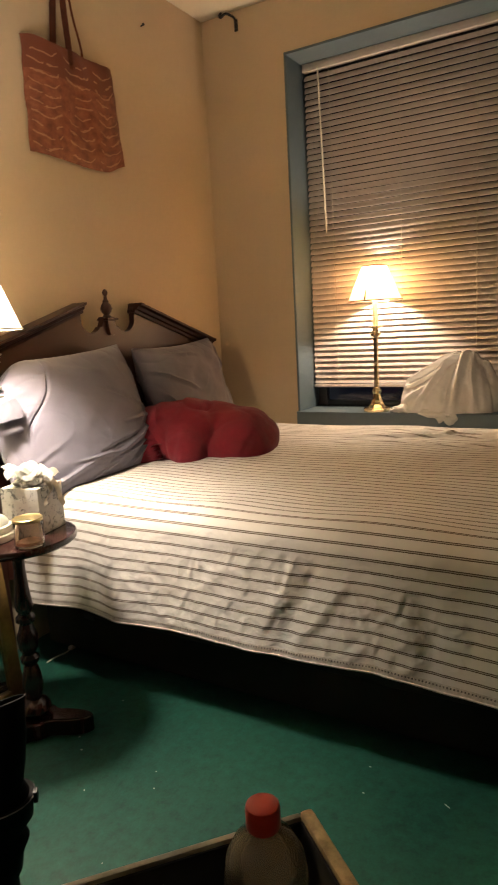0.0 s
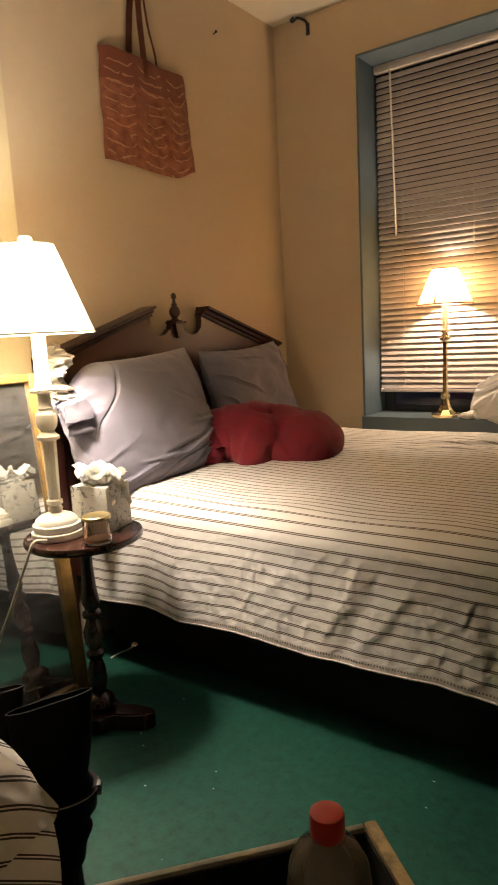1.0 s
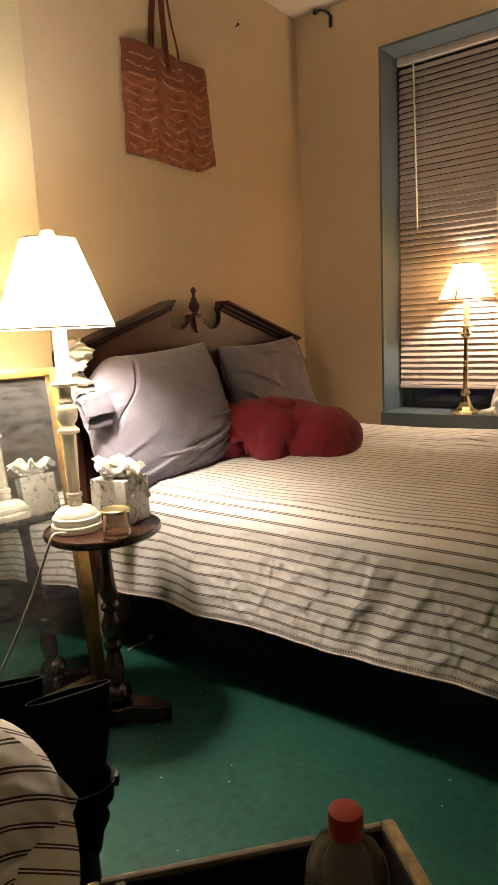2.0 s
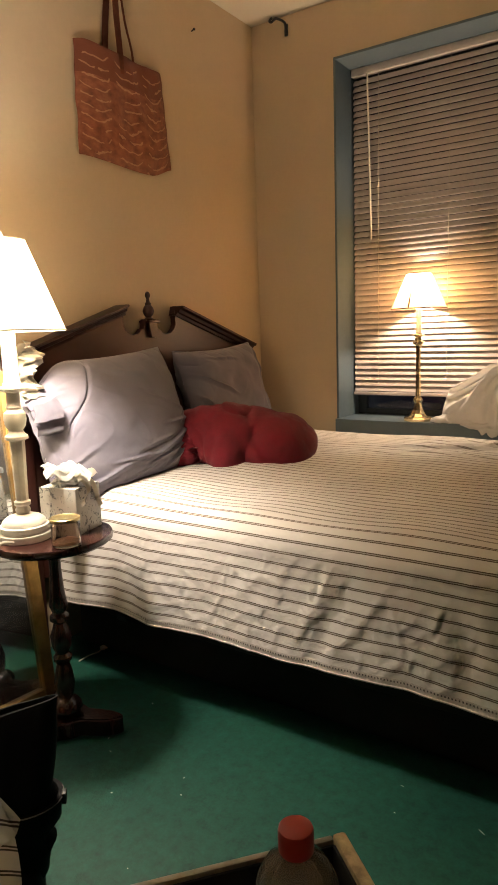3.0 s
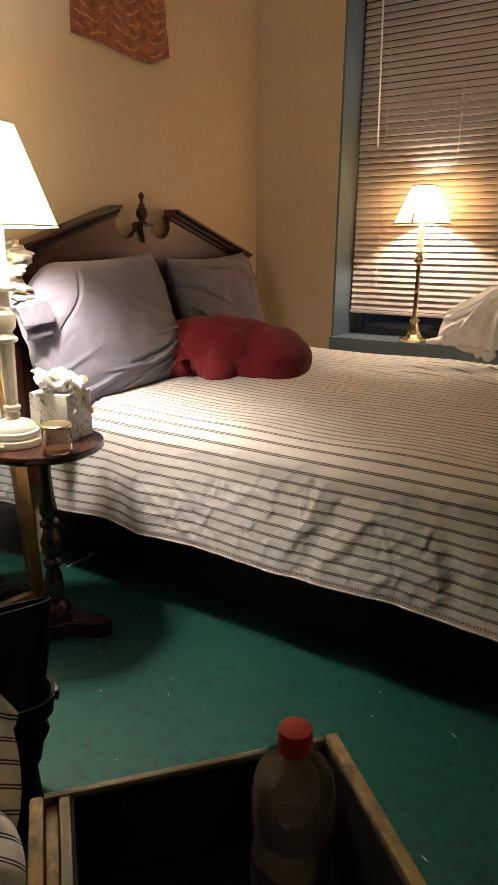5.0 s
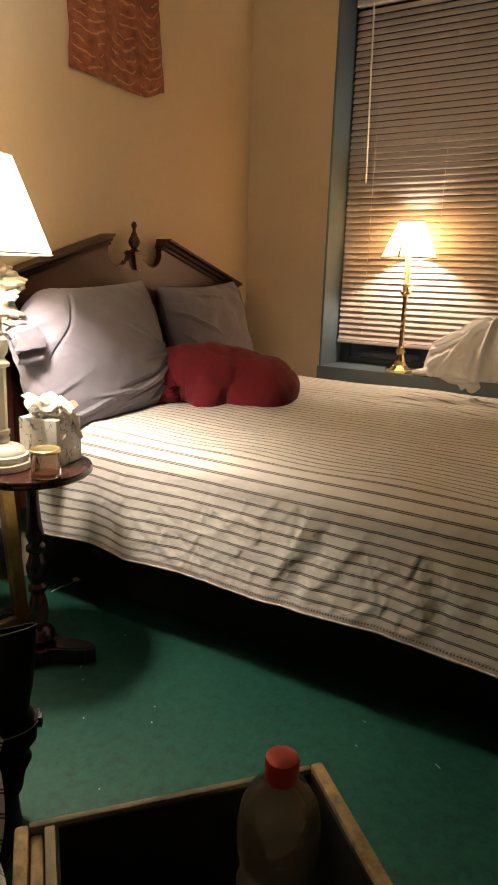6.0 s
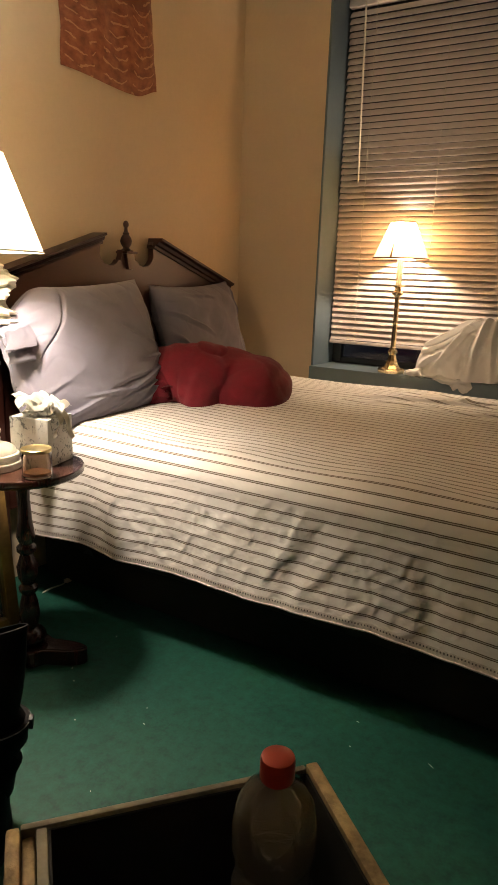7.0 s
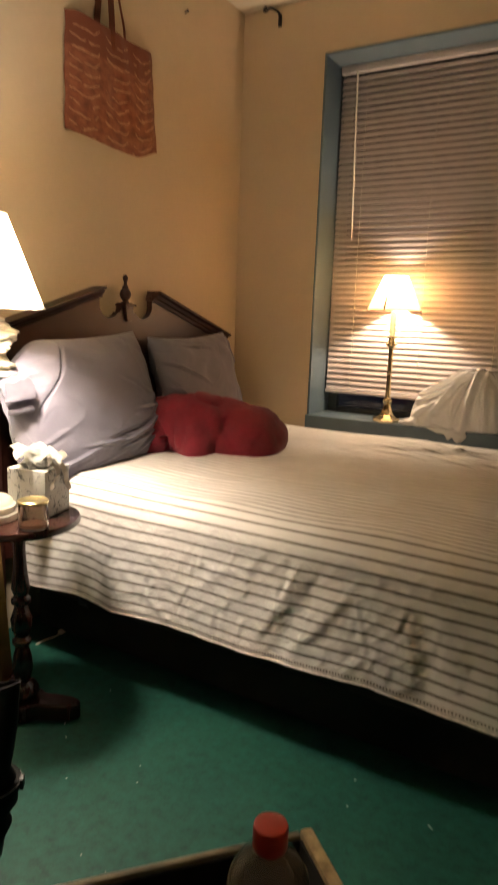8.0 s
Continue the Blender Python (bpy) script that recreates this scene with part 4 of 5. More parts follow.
# the candle jar
JAR = (0.692, -2.012, 0.6445)
jar = thing("candle_jar", JAR, "small amber glass candle jar with a gold lid", "candle jar")
part("glass", lathe([(0.002, 0.0), (0.034, 0.0), (0.037, 0.004), (0.037, 0.064), (0.035, 0.066), (0.034, 0.064), (0.034, 0.006), (0.002, 0.005)], JAR, 40, caps=False), AMBER, jar)
part("wax", lathe([(0.0335, 0.0065), (0.0335, 0.014), (0.0005, 0.013)], JAR, 32), WAX, jar)
part("lid", lathe([(0.036, 0.0645), (0.0385, 0.066), (0.0385, 0.0725), (0.036, 0.074), (0.033, 0.0725), (0.0005, 0.0715)], JAR, 40), LID, jar, "gold metal lid")

# the table and its load as they stand on the floor
for ob, at, size in ((table, (0.483, -1.890, 0.0), (1.034, 1.034, 0.948)), (lamp, LAMP_AT, (1.065, 1.065, 1.065)), (tbox, (0.484, -1.815, 0.6110), (1.065, 1.065, 1.065)), (jar, (0.594, -1.933, 0.6115), (1.065, 1.065, 1.065))):
    ob.location, ob.scale = at, size

# ---------------------------------------------------------------- the leaning mirror
mir = thing("standing_mirror", (0.30, -2.12, 0), "tall mirror in a worn gilt frame leaning on the wall", "mirror")
lean = Matrix.Translation((0.303, -1.790, 0.008)) @ Matrix.Rotation(radians(-6), 4, "Z") @ Matrix.Rotation(radians(-6.6), 4, "Y")
MY0, MY1, MH, FW = -0.56, 0.0, 1.075, 0.042
for name, lo, hi in (("stile", (-0.012, MY1 - FW, 0.0), (0.020, MY1, MH)), ("stile", (-0.012, MY0, 0.0), (0.020, MY0 + FW, MH)), ("rail", (-0.012, MY0 + FW, 0.0), (0.020, MY1 - FW, FW)), ("rail", (-0.012, MY0 + FW, MH - 0.026), (0.020, MY1 - FW, MH))):
    part(name, slab(lo, hi, 0.006, lean), GILT, mir)
part("glass", slab((-0.004, MY0 + FW, FW), (0.002, MY1 - FW, MH - 0.026), 0.0, lean), MIRROR, mir, "silvered mirror glass", smooth=False)
part("backing", slab((-0.016, MY0 + 0.01, 0.01), (-0.013, MY1 - 0.01, MH - 0.01), 0.0, lean), CARD, mir, smooth=False)

# white cloth hanging on the bed post
rag = thing("white_cloth", (0.13, -1.68, 0.93), "bunched white cloth hung over the headboard post", "cloth")
cl = bmesh.new()


def fold_layer(c, w, d, h, tip, seed):
    """A slack fold of cloth: a flat, sagging lobe."""
    def place(u, v):
        a, b = 2 * math.pi * u, (v - 0.5) * math.pi
        x, y, z = math.cos(b) * math.cos(a), math.cos(b) * math.sin(a), math.sin(b)
        k = 1 + 0.22 * n3(x * 1.4 + seed, y * 1.4, z) + 0.10 * max(0.0, ridge(a * 1.1 + seed, z * 1.5, 2.0)) ** 3
        return Vector(c) + Vector((x * d * k, y * w * k, z * h * k - tip * y * abs(y) * w + 0.02 * n3(y * 2, x * 2, seed)))
    bm = sheet(48, 26, place)
    bmesh.ops.remove_doubles(bm, verts=bm.verts, dist=0.0003)
    bmesh.ops.recalc_face_normals(bm, faces=bm.faces)
    return bm


def drape(x0, edge, back, top, low, seed):
    """A hanging cloth with slanting pleats; edge is its outline down the free side."""
    def place(u, v):
        e = edge[0]
        k = v * (len(edge) - 1)
        i = min(int(k), len(edge) - 2)
        e = edge[i] + (edge[i + 1] - edge[i]) * smooth(0, 1, k - i)
        y = back + (e - back) * u
        z = top + (low - top) * v + 0.012 * math.sin(3 * u + seed) * (1 - v)
        wave = 0.016 * math.sin(13 * v + 6 * u + seed) + 0.007 * math.sin(27 * v - 9 * u + 2 * seed) + 0.008 * n3(u * 4, v * 6, seed)
        return Vector((x0 + wave * smooth(1.05, 0.7, u) + 0.030 * math.sin(math.pi * u) - 0.03 * u ** 4, y, z))
    bm = sheet(34, 60, place)
    bmesh.ops.solidify(bm, geom=bm.faces, thickness=0.004)
    bmesh.ops.recalc_face_normals(bm, faces=bm.faces)
    return bm


merge(cl, drape(0.185, (-1.660, -1.640, -1.625, -1.690, -1.660, -1.628, -1.622, -1.650), -1.742, 1.150, 0.952, 1.0))
merge(cl, drape(0.160, (-1.665, -1.640, -1.632, -1.655, -1.640, -1.620, -1.630, -1.665), -1.735, 1.165, 0.965, 4.0))
merge(cl, drape(0.212, (-1.668, -1.648, -1.636, -1.700, -1.690), -1.738, 1.140, 1.060, 7.0))
merge(cl, drape(0.208, (-1.680, -1.640, -1.632, -1.665), -1.735, 1.040, 0.975, 2.6))
part("cotton", cl, WHITECLOTH, rag)

# ---------------------------------------------------------------- the cloth bag on the wall
bag = thing("tote_bag", (0.03, -1.0, 1.86), "rust-brown woven tote bag hanging on the cream wall", "bag")
BAG = {"tl": (-1.234, 2.262), "tr": (-0.746, 2.284), "bl": (-1.240, 1.862), "br": (-0.702, 1.896)}


def bag_face(side):
    def place(u, v):
        yb, zb = BAG["bl"][0] * (1 - u) + BAG["br"][0] * u, BAG["bl"][1] * (1 - u) + BAG["br"][1] * u - 0.036 * smooth(0.0, 0.76, u) * (1 - smooth(0.76, 1.02, u))
        yt, zt = BAG["tl"][0] * (1 - u) + BAG["tr"][0] * u, BAG["tl"][1] * (1 - u) + BAG["tr"][1] * u
        zt += 0.014 * math.exp(-((u - 0.10) / 0.12) ** 2) - 0.012 * math.exp(-((u - 0.75) / 0.2) ** 2)
        y, z = yb * (1 - v) + yt * v, zb * (1 - v) + zt * v
        y += 0.010 * n3(v * 5, 2.0 + round(u)) * (1 if u in (0, 1) else 0)
        bul = (1 - (2 * u - 1) ** 4) * (1 - (1 - v) ** 6)
        x = 0.008 + side * 0.017 * bul + 0.008 * n3(u * 3.2, v * 2.5, 4.0) * bul + 0.006 * (ridge(u * 4 + v, v * 2, 6.0) - 0.5) * bul + 0.014 * bul
        return Vector((x, y, z))
    return place


bb = sheet(40, 36, bag_face(1), lambda u, v: (u, v))
merge(bb, sheet(40, 36, bag_face(-0.5), lambda u, v: (u, v)))
bmesh.ops.recalc_face_normals(bb, faces=bb.faces)
part("body", bb, BAGCLOTH, bag)


def strap(points, width):
    bm = bmesh.new()
    prev = None
    for q in curve_points(points, 8):
        w = Vector((0.002, width / 2, 0))
        cur = (bm.verts.new(q - w), bm.verts.new(q + w))
        if prev:
            bm.faces.new((prev[0], prev[1], cur[1], cur[0]))
        prev = cur
    bmesh.ops.solidify(bm, geom=bm.faces, thickness=0.003)
    return bm


part("strap", strap([(0.040, -1.018, 2.20), (0.040, -1.020, 2.29), (0.034, -1.022, 2.42), (0.026, -1.015, 2.60), (0.022, -1.008, 2.655)], 0.030), STRAP, bag)
part("strap", strap([(0.030, -0.935, 2.20), (0.032, -0.942, 2.30), (0.028, -0.972, 2.42), (0.022, -0.990, 2.60), (0.020, -1.000, 2.655)], 0.009), STRAP, bag)
part("strap", strap([(0.014, -1.075, 2.22), (0.012, -1.072, 2.29), (0.010, -1.050, 2.45), (0.012, -1.020, 2.60), (0.014, -1.006, 2.655)], 0.030), STRAP, bag)
peg = thing("wall_peg", (0, -1.005, 2.66), "dark peg in the wall that holds the bag", "peg")
part("pin", tube([(0.0, -1.005, 2.650), (0.045, -1.005, 2.660)], 0.005, 8), IRON, peg)

# ---------------------------------------------------------------- the brass lamp on the sill
sill_lamp = thing("sill_lamp", CANDLE, "brass candlestick lamp, lit, with a small ivory shade", "lamp")
CB = CANDLE
part("base", lathe([(0.070, 0.0), (0.071, 0.012), (0.066, 0.017), (0.050, 0.020), (0.036, 0.034), (0.025, 0.056), (0.016, 0.086)], CB, 8), BRASS, sill_lamp, "faceted brass foot", smooth=False)
part("knop", lathe([(0.016, 0.084), (0.026, 0.100), (0.016, 0.116), (0.013, 0.120)], CB, 8), BRASS, sill_lamp, smooth=False)
part("stem", lathe([(0.0135, 0.118), (0.0115, 0.300), (0.0125, 0.364)], CB, 8), BRASS, sill_lamp, smooth=False)
part("cup", lathe([(0.013, 0.362), (0.026, 0.374), (0.027, 0.384), (0.018, 0.390), (0.014, 0.404), (0.028, 0.414), (0.030, 0.418), (0.012, 0.420)], CB, 16), BRASS, sill_lamp)
part("candle_sleeve", lathe([(0.0145, 0.419), (0.0145, 0.540), (0.006, 0.545)], CB, 20), CREAM, sill_lamp, "ivory candle sleeve")
ss = part("shade", lathe([(0.129, 0.541), (0.057, 0.706)], CB, 56, caps=False), SHADE_SILL, sill_lamp, "ivory shade glowing warm")
for r, z in ((0.1295, 0.541), (0.0575, 0.706)):
    part("braid", tube([(CB[0] + r * math.cos(a), CB[1] + r * math.sin(a), CB[2] + z) for a in np.linspace(0, 2 * math.pi, 57)], 0.003, 6), TRIM, ss)
fa = radians(-92)
part("seam", tube([(CB[0] + r * math.cos(fa), CB[1] + r * math.sin(fa), CB[2] + z) for r, z in ((0.1290, 0.545), (0.1115, 0.585), (0.0915, 0.630))], [0.0045, 0.003, 0.0008], 6), TRIM, ss)

# ---------------------------------------------------------------- the plastic bag on the sill
FILM_FOLDS = [
    (-0.19, 0.45, 0.06, 0.95, 0.016, 0.016), (-0.20, 0.30, 0.02, 0.62, 0.010, 0.014), (-0.12, 0.10, 0.07, 0.85, 0.014, 0.014), (0.00, 0.05, 0.08, 0.90, -0.012, 0.016),
    (0.05, 0.10, 0.10, 0.95, 0.014, 0.014), (0.13, 0.05, 0.12, 0.85, 0.012, 0.014), (0.19, 0.10, 0.15, 0.80, -0.010, 0.014), (-0.22, 0.05, -0.10, 0.30, 0.010, 0.016)]


def film_mesh():
    def place(u, v):
        a, b = 2 * math.pi * u, v * math.pi / 2
        ca, sa = math.cos(a), math.sin(a)
        k = 1 + 0.12 * n3(ca * 1.5, sa * 1.5, 3.0) + 0.07 * math.sin(7 * a + 3 * v) * (1 - v)
        r = max(0.0, math.cos(b)) ** 0.6 * k
        X, Y = 0.235 * ca * r, 0.085 * sa * r
        hgt = 0.200 + 0.085 * smooth(-0.15, 0.08, X) - 0.03 * smooth(0.15, 0.25, X)
        pleat = 0.008 * (ridge(X * 7 - v * 1.2, Y * 5 + v * 1.5, 2.0) - 0.5) + 0.003 * (ridge(X * 15 + v * 6, Y * 9, 6.0) - 0.5)
        pleat += 1.35 * creased(FILM_FOLDS, X, v)
        z = hgt * math.sin(b) ** 0.7 + pleat * math.sin(b) ** 0.5
        Y += -pleat * 1.3 * math.cos(b) * (1 if sa < 0 else 0.3)
        over = smooth(-0.04, -0.085, Y) * smooth(0.14, -0.1, X) * (1 - v) ** 2
        return Vector((1.225 + X, 0.070 + Y - 0.012 * over, 0.721 + max(0.0, z) ))
    bm = sheet(200, 70, place)
    bmesh.ops.remove_doubles(bm, verts=bm.verts, dist=0.0008)
    bmesh.ops.recalc_face_normals(bm, faces=bm.faces)
    return bm


film_bag = thing("plastic_bag", (1.225, 0.07, 0.72), "crumpled white plastic carrier bag standing on the window sill", "plastic bag")
part("film", film_mesh(), PLASTIC, film_bag)
tail = fold_layer((1.235, -0.014, 0.700), 0.012, 0.050, 0.026, 0.0, 31.0)
merge(tail, fold_layer((1.185, -0.010, 0.716), 0.020, 0.085, 0.016, 0.0, 35.0))
merge(tail, fold_layer((1.02, 0.010, 0.735), 0.030, 0.060, 0.016, 0.0, 41.0))
part("tail", tail, PLASTIC, film_bag, "loose corner of the bag hanging over the sill")

# ---------------------------------------------------------------- boots
def boot(at, turn, lean):
    m = Matrix.Translation(at) @ Matrix.Rotation(radians(turn), 4, "Z")
    th = thing("boot", at, "tall black leather boot standing on the green floor", "boot", "pair of boots")

    def loft(secs, cap=True):
        bm = bmesh.new()
        rings = []
        for x, y, z, rx, ry in secs:
            rings.append([bm.verts.new(m @ Vector((x + (rx + 0.006 * n3(z * 26 + 3, math.cos(a) * 1.5, math.sin(a) * 1.5)) * math.cos(a), y + ry * math.sin(a) * (1 + 0.06 * n3(z * 20, a)), z + 0.020 * math.sin(a) * (z > 0.40)))) for a in (2 * math.pi * k / 28 for k in range(28))])
        for r0, r1 in zip(rings, rings[1:]):
            for k in range(28):
                bm.faces.new((r0[k], r0[(k + 1) % 28], r1[(k + 1) % 28], r1[k]))
        if cap:
            bm.faces.new(rings[0][::-1])
            bm.faces.new(rings[-1])
        bmesh.ops.recalc_face_normals(bm, faces=bm.faces)
        return bm

    k = lean
    part("shaft", loft([(0.0, 0, 0.075, 0.050, 0.046), (0.0, 0.004, 0.12, 0.048, 0.050), (-0.004 + k, 0, 0.140, 0.056, 0.066), (0.004 + k, 0.004, 0.162, 0.048, 0.050), (-0.004 + k, 0, 0.190, 0.060, 0.078), (0.002 + k, 0.004, 0.232, 0.060, 0.078), (k, 0, 0.262, 0.056, 0.068), (k, 0, 0.31, 0.058, 0.076), (1.5 * k, 0, 0.37, 0.046, 0.084), (2 * k, 0, 0.425, 0.026, 0.088), (2 * k, 0, 0.435, 0.018, 0.090), (2 * k, 0, 0.4352, 0.014, 0.087), (2 * k, 0, 0.425, 0.012, 0.084)], True), LEATHER, th)
    part("vamp", loft([(0.055, 0, 0.018, 0.115, 0.042), (0.052, 0, 0.045, 0.112, 0.041), (0.035, 0, 0.075, 0.080, 0.038), (0.012, 0, 0.105, 0.055, 0.036)]), LEATHER, th)
    part("sole", loft([(0.055, 0, 0.0, 0.118, 0.044), (0.055, 0, 0.017, 0.118, 0.044)]), INSIDE, th)
    part("strap", loft([(k, 0.004, 0.222, 0.064, 0.080), (k, 0.004, 0.242, 0.066, 0.083)]), LEATHER, th, "black leather strap round the shaft")
    # thin pale ring in place of the glint along the strap
    part("strap_glint", loft([(k, 0.004, 0.237, 0.0655, 0.0825), (k, 0.004, 0.2390, 0.0675, 0.0845), (k, 0.004, 0.241, 0.0655, 0.0825)]), STITCH_GLINT, th, "pale ring modelled for the glint on the strap edge")
    part("buckle", slab((-0.010 + k, 0.083, 0.220), (0.010 + k, 0.092, 0.244), 0.002, m), IRON, th)
    return th


boot((0.906, -2.364, 0.0), -48, -0.006)
boot((0.760, -2.426, 0.0), -60, -0.010)

# ---------------------------------------------------------------- striped cushions on the low stool
stool = thing("low_stool", (1.02, -2.86, 0), "low dark stool under striped cushions", "stool")
part("seat", slab((0.78, -3.06, 0.20), (1.24, -2.66, 0.235), 0.006), TABLEWOOD, stool)
for sx in (0.82, 1.20):
    for sy in (-3.02, -2.70):
        part("leg", slab((sx - 0.02, sy - 0.02, 0), (sx + 0.02, sy + 0.02, 0.20), 0.004), TABLEWOOD, stool)


CUSHION_FOLDS = [(-0.16, 0.17, 0.02, 0.03, 0.012, 0.012), (-0.10, 0.19, 0.08, 0.10, -0.009, 0.012), (0.02, 0.16, 0.12, 0.06, 0.008, 0.010), (-0.15, 0.07, -0.02, 0.00, 0.008, 0.012)]


SMALL_FOLDS = [(-0.06, 0.09, 0.07, 0.02, 0.012, 0.010), (-0.05, 0.04, 0.06, -0.05, -0.010, 0.010), (-0.02, 0.11, 0.09, 0.06, 0.010, 0.009), (-0.08, 0.00, 0.02, -0.07, 0.010, 0.011)]


def cushion_mesh(m, rx, ry, h, seed, folds=(), blunt=2.3):
    def surf(side):
        def place(u, v):
            a, r = 2 * math.pi * u, v
            f = (abs(math.cos(a)) ** blunt + abs(math.sin(a)) ** blunt) ** (-1 / blunt)
            x, y = rx * f * r * math.cos(a), ry * f * r * math.sin(a)
            body = max(0.0, 1 - r ** 3.5) ** 0.55
            wr = 0.010 * n3(x * 9 + seed, y * 9, side) + 0.006 * (ridge(x * 10 + seed, y * 10, 2.0) - 0.5)
            wr += creased(folds, x, y)
            return m @ Vector((x, y, side * h / 2 * body + wr * body))
        return place
    uvf = lambda u, v: (1.0 * rx * v * math.cos(2 * math.pi * u), 0.95 * ry * v * math.sin(2 * math.pi * u) + 0.012 + 0.006 * math.sin(9 * rx * v * math.cos(2 * math.pi * u)))
    bm = sheet(72, 26, surf(1), uvf)
    merge(bm, sheet(72, 26, surf(-1), uvf))
    bmesh.ops.remove_doubles(bm, verts=bm.verts, dist=0.0005)
    bmesh.ops.recalc_face_normals(bm, faces=bm.faces)
    return bm


RIGHT, FACE = Vector((0.819, 0.574, 0)), Vector((0.50, -0.50, 0.72))


def propped(at, face):
    """Axes of a cushion that leans back: x along its width, z out of its face."""
    z = (face - RIGHT * face.dot(RIGHT)).normalized()
    y = z.cross(RIGHT)
    return Matrix(((RIGHT.x, y.x, z.x, at[0]), (RIGHT.y, y.y, z.y, at[1]), (RIGHT.z, y.z, z.z, at[2]), (0, 0, 0, 1)))


cu = thing("cushion", (1.15, -2.75, 0.24), "rumpled off-white cushion with dark double stripes", "cushion", "striped cushions")
part("cover", cushion_mesh(propped((1.139, -2.757, 0.396), FACE), 0.195, 0.245, 0.13, 1.0, CUSHION_FOLDS, 1.75), CUSHION, cu)


def cover_fold():
    """A crumpled lap of the same cloth thrown over the cushion's corner, its stripes aslant."""
    m = propped((1.139, -2.757, 0.396), FACE)

    def place(u, v):
        x = -0.05 + 0.215 * u * (1 - 0.25 * v) + 0.012 * math.sin(7 * v + 1) * u
        y = 0.235 - 0.28 * v - 0.11 * u * u * (1 - v)
        far = min(1.0, (abs(x / 0.195) ** 1.75 + abs(y / 0.245) ** 1.75) ** (1 / 1.75))
        z = 0.012 + 0.065 * (1 - far ** 3.5) ** 0.55 + 0.010 * n3(u * 4, v * 5, 3.0) + 0.007 * ridge(u * 5 + v * 3, v * 6, 8.0) - 0.014 * smooth(0.85, 1.0, u) - 0.014 * smooth(0.85, 1.0, v)
        return m @ Vector((x, y, z))
    bm = sheet(36, 48, place, lambda u, v: (0.1 * u, 0.13 * u + 0.15 * v + 0.004 * math.sin(6 * u)))
    return bm


part("lap", cover_fold(), CUSHION, cu, "crumpled lap of striped cloth, its stripes aslant")
cu2 = thing("cushion", (1.31, -2.77, 0.30), "smaller crumpled striped cushion propped on another", "cushion", "striped cushions")
part("cover", cushion_mesh(propped((1.310, -2.768, 0.368), Vector((0.3, -0.3, 0.9))), 0.095, 0.118, 0.10, 4.0, SMALL_FOLDS, 1.8), CUSHION, cu2)
cu3 = thing("cushion", (0.98, -2.86, 0.24), "striped cushion lying flat on the low stool", "cushion", "striped cushions")
part("cover", cushion_mesh(propped((0.975, -2.865, 0.300), Vector((0, 0, 1))), 0.20, 0.17, 0.13, 9.0), CUSHION, cu3)

# ---------------------------------------------------------------- the open box with the bottle
RIM, BOT = 0.528, 0.375
fl, fr = Vector((1.407, -2.706, 0)), Vector((1.662, -2.408, 0))
ex = (fr - fl).normalized()
ey = Vector((ex.y, -ex.x, 0))
W, DEEP = (fr - fl).length, 0.36
bx = Matrix(((ex.x, ey.x, 0, fl.x), (ex.y, ey.y, 0, fl.y), (0, 0, 1, 0), (0, 0, 0, 1)))
crate = thing("open_box", tuple(fl + Vector((0, 0, BOT))), "open box, near-black inside, with worn brown board edges", "box")
LWALL = 0.046
part("side", slab((0.0, 0.0, BOT), (0.0165, DEEP, RIM - 0.002), 0.005, bx), CARD, crate, "worn brown board side")
part("paper_fold", slab((0.0175, 0.006, BOT), (0.0325, DEEP - 0.006, RIM - 0.012), 0.005, bx), CARD, crate, "crinkled brown paper between the boards")
part("inner_side", slab((0.034, 0.012, BOT + 0.014), (LWALL, DEEP - 0.012, RIM), 0.002, bx), GREYBOARD, crate)
part("side", slab((W - 0.018, 0.0, BOT), (W, DEEP, RIM + 0.002), 0.005, bx), CARD, crate, "worn brown board side")
part("side", slab((0.017, 0.0, BOT), (W - 0.019, 0.009, RIM), 0.002, bx), GREYBOARD, crate)
part("side", slab((0.017, DEEP - 0.009, BOT), (W - 0.019, DEEP, RIM), 0.002, bx), GREYBOARD, crate)
# near-black bottom and thin near-black sheets on three inner faces
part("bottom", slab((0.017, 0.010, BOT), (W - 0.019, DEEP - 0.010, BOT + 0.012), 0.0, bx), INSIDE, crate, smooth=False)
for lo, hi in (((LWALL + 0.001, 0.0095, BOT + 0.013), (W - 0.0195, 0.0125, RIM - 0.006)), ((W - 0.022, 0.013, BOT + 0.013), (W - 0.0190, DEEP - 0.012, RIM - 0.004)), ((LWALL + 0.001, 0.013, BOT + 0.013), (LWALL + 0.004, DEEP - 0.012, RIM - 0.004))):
    part("lining", slab(lo, hi, 0.0, bx), INSIDE, crate, "near-black inner sheet", smooth=False)
stand = thing("box_stool", tuple((fl + fr) / 2), "dark square stool that carries the open box", "stool")
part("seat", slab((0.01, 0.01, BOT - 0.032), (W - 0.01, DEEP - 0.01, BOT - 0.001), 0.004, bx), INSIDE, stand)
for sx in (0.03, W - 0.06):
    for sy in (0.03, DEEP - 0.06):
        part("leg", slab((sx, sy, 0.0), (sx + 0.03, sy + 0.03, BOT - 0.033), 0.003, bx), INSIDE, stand)

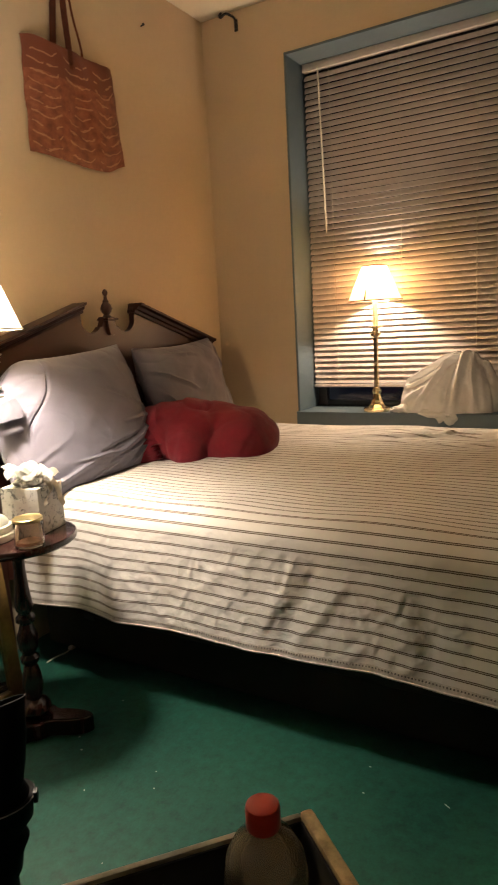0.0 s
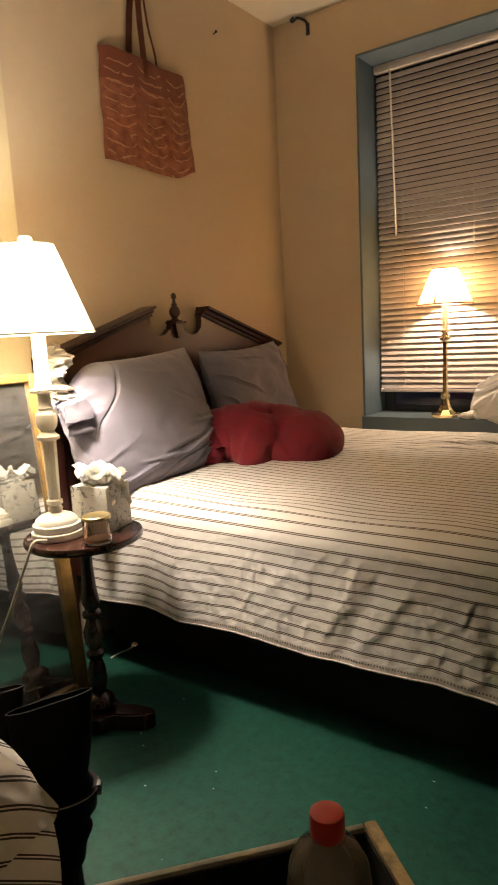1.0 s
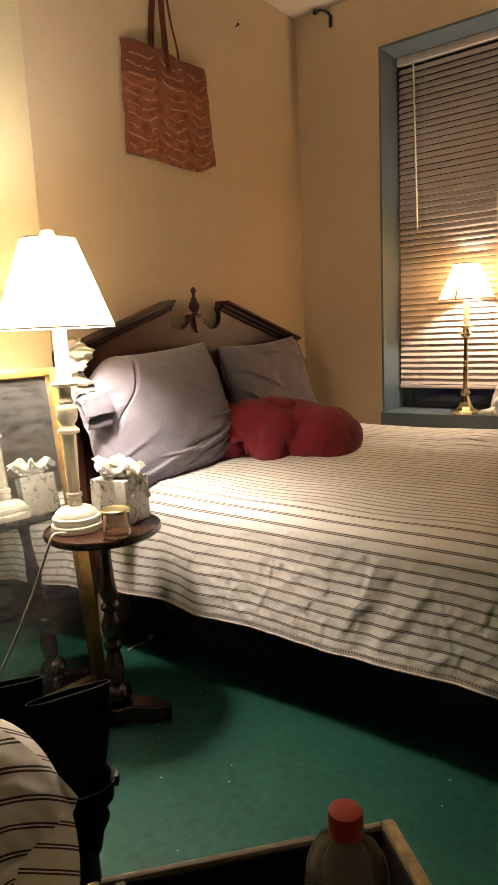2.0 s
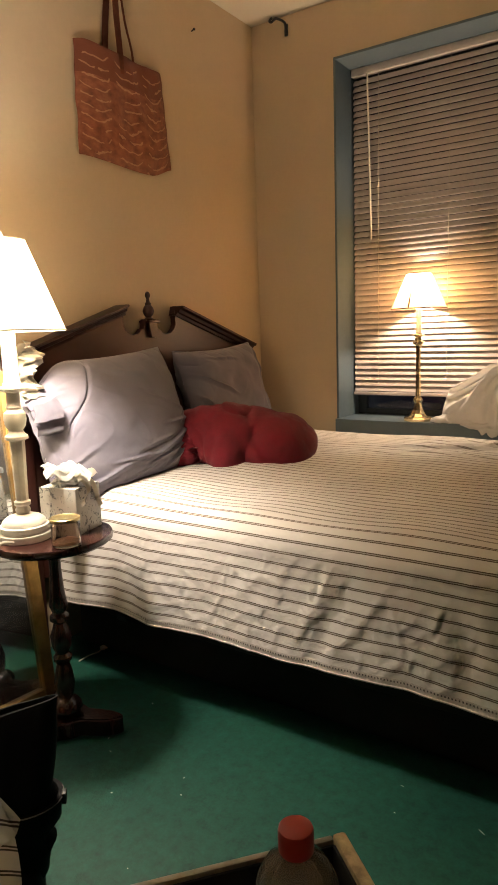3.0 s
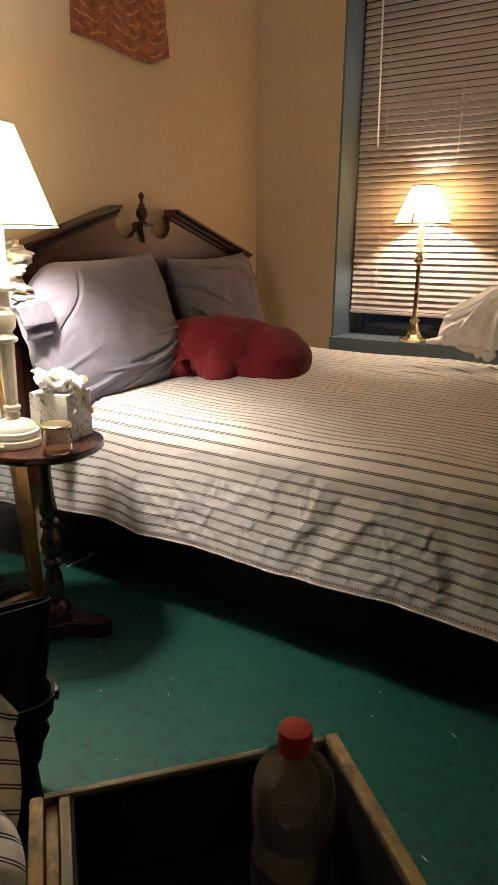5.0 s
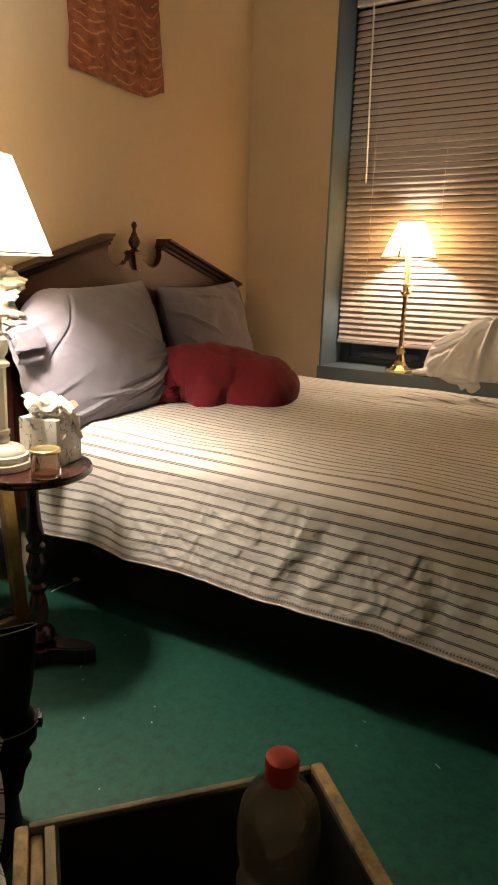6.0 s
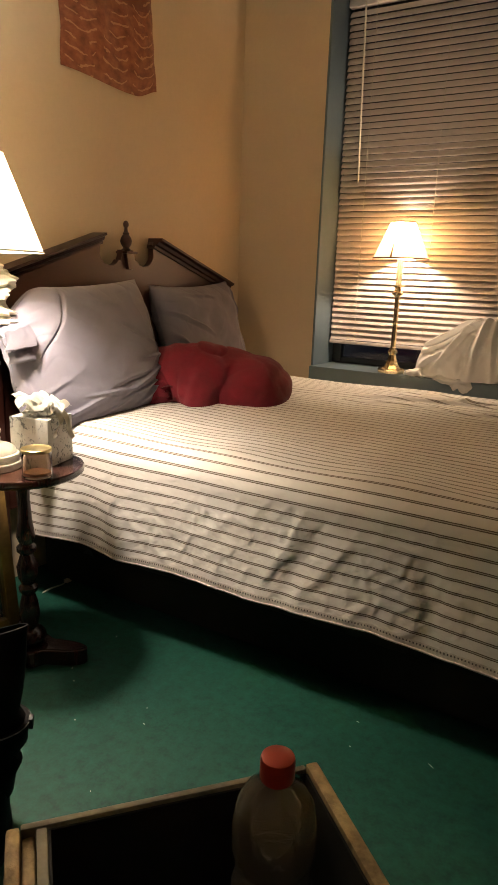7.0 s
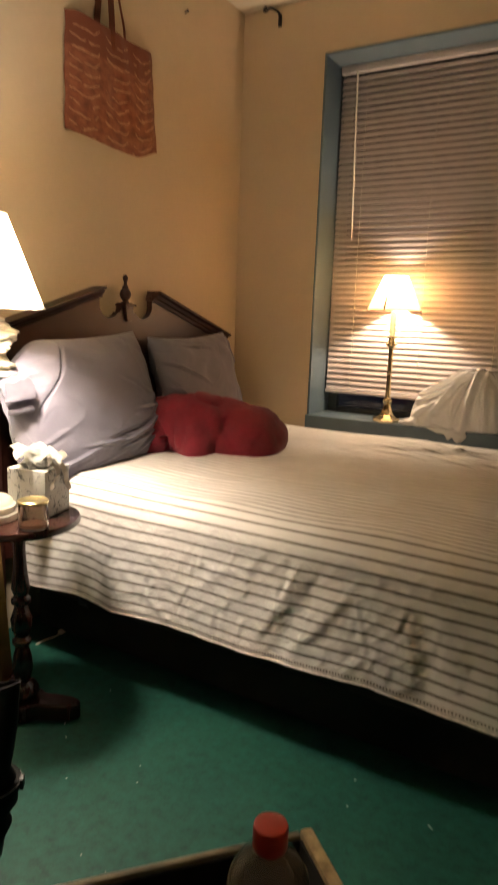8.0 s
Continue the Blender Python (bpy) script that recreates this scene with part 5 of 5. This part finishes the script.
BC = (1.685, -2.570, BOT + 0.013)
bottle = thing("bottle", BC, "clear ribbed plastic drink bottle with a red screw cap", "bottle")
bp_profile = [(0.002, 0.004), (0.030, 0.0), (0.038, 0.006), (0.040, 0.020), (0.040, 0.050), (0.037, 0.054), (0.040, 0.060), (0.040, 0.105), (0.0355, 0.112), (0.0375, 0.117), (0.0345, 0.122), (0.0375, 0.128), (0.0350, 0.134), (0.0385, 0.142), (0.0415, 0.155), (0.0415, 0.185), (0.038, 0.208), (0.029, 0.228), (0.0185, 0.240), (0.0165, 0.246), (0.0165, 0.262)]
bp_profile = [(r if z > 0.238 else r * 1.13, z) for r, z in bp_profile]
wall_in = [(max(0.001, r - 0.0012), z + 0.0006) for r, z in reversed(bp_profile)]
part("body", lathe(bp_profile + wall_in, BC, 40, caps=False), BOTTLE, bottle)
sleeve = lathe([(0.0460, 0.062), (0.0464, 0.064), (0.0464, 0.102), (0.0460, 0.104)], BC, 40, caps=False)
part("label", sleeve, INSIDE, bottle, "dark printed label band")
patch = bmesh.new()
for z0, z1, a0, a1 in ((0.068, 0.094, -62, -34), (0.097, 0.101, -58, -40)):
    for k in range(4):
        b0, b1 = radians(a0 + (a1 - a0) * k / 4), radians(a0 + (a1 - a0) * (k + 1) / 4)
        patch.faces.new([patch.verts.new((BC[0] + 0.0468 * math.cos(b), BC[1] + 0.0468 * math.sin(b), BC[2] + z)) for b, z in ((b0, z0), (b1, z0), (b1, z1), (b0, z1))])
part("label_print", patch, HEM, bottle, "pale bars printed on the label")
cap_bm = lathe([(0.0180, 0.243), (0.0190, 0.245), (0.0190, 0.266), (0.0180, 0.2695), (0.0165, 0.2705), (0.0005, 0.2705)], BC, 60)
part("cap", cap_bm, CAPRED, bottle, "red plastic screw cap")

# ---------------------------------------------------------------- lint and the scrap of cord on the floor
lint = bmesh.new()
rng = random.Random(7)
for k in range(44):
    x, y = rng.uniform(0.5, 2.6), rng.uniform(-2.6, -1.55)
    a, ln = rng.uniform(0, math.pi), rng.uniform(0.001, 0.004) * (2.5 if k % 9 == 0 else 1)
    dx, dy = math.cos(a) * ln, math.sin(a) * ln
    w = rng.uniform(0.0006, 0.0012)
    ring = [lint.verts.new((x + sx * dx + sy * -w * math.sin(a), y + sx * dy + sy * w * math.cos(a), 0.0012 + 0.0006 * (sx == 0))) for sx, sy in ((-1, -1), (1, -1), (1, 1), (-1, 1))]
    lint.faces.new(ring)
tagged(part("floor_lint", lint, WHITECLOTH, smooth=False), "pale flecks of lint scattered on the green floor", "lint", kind="stuff")
scrap = thing("cord_scrap", (0.19, -1.50, 0), "short pale cord end lying on the floor under the bed", "cord")
part("strand", tube(curve_points([(0.190, -1.585, 0.004), (0.192, -1.545, 0.006), (0.200, -1.50, 0.005), (0.197, -1.475, 0.008)], 5), 0.003, 6), CORD, scrap)
part("knot", crumple((0.198, -1.470, 0.010), 0.012, 5.0, 0.6), CORD, scrap)
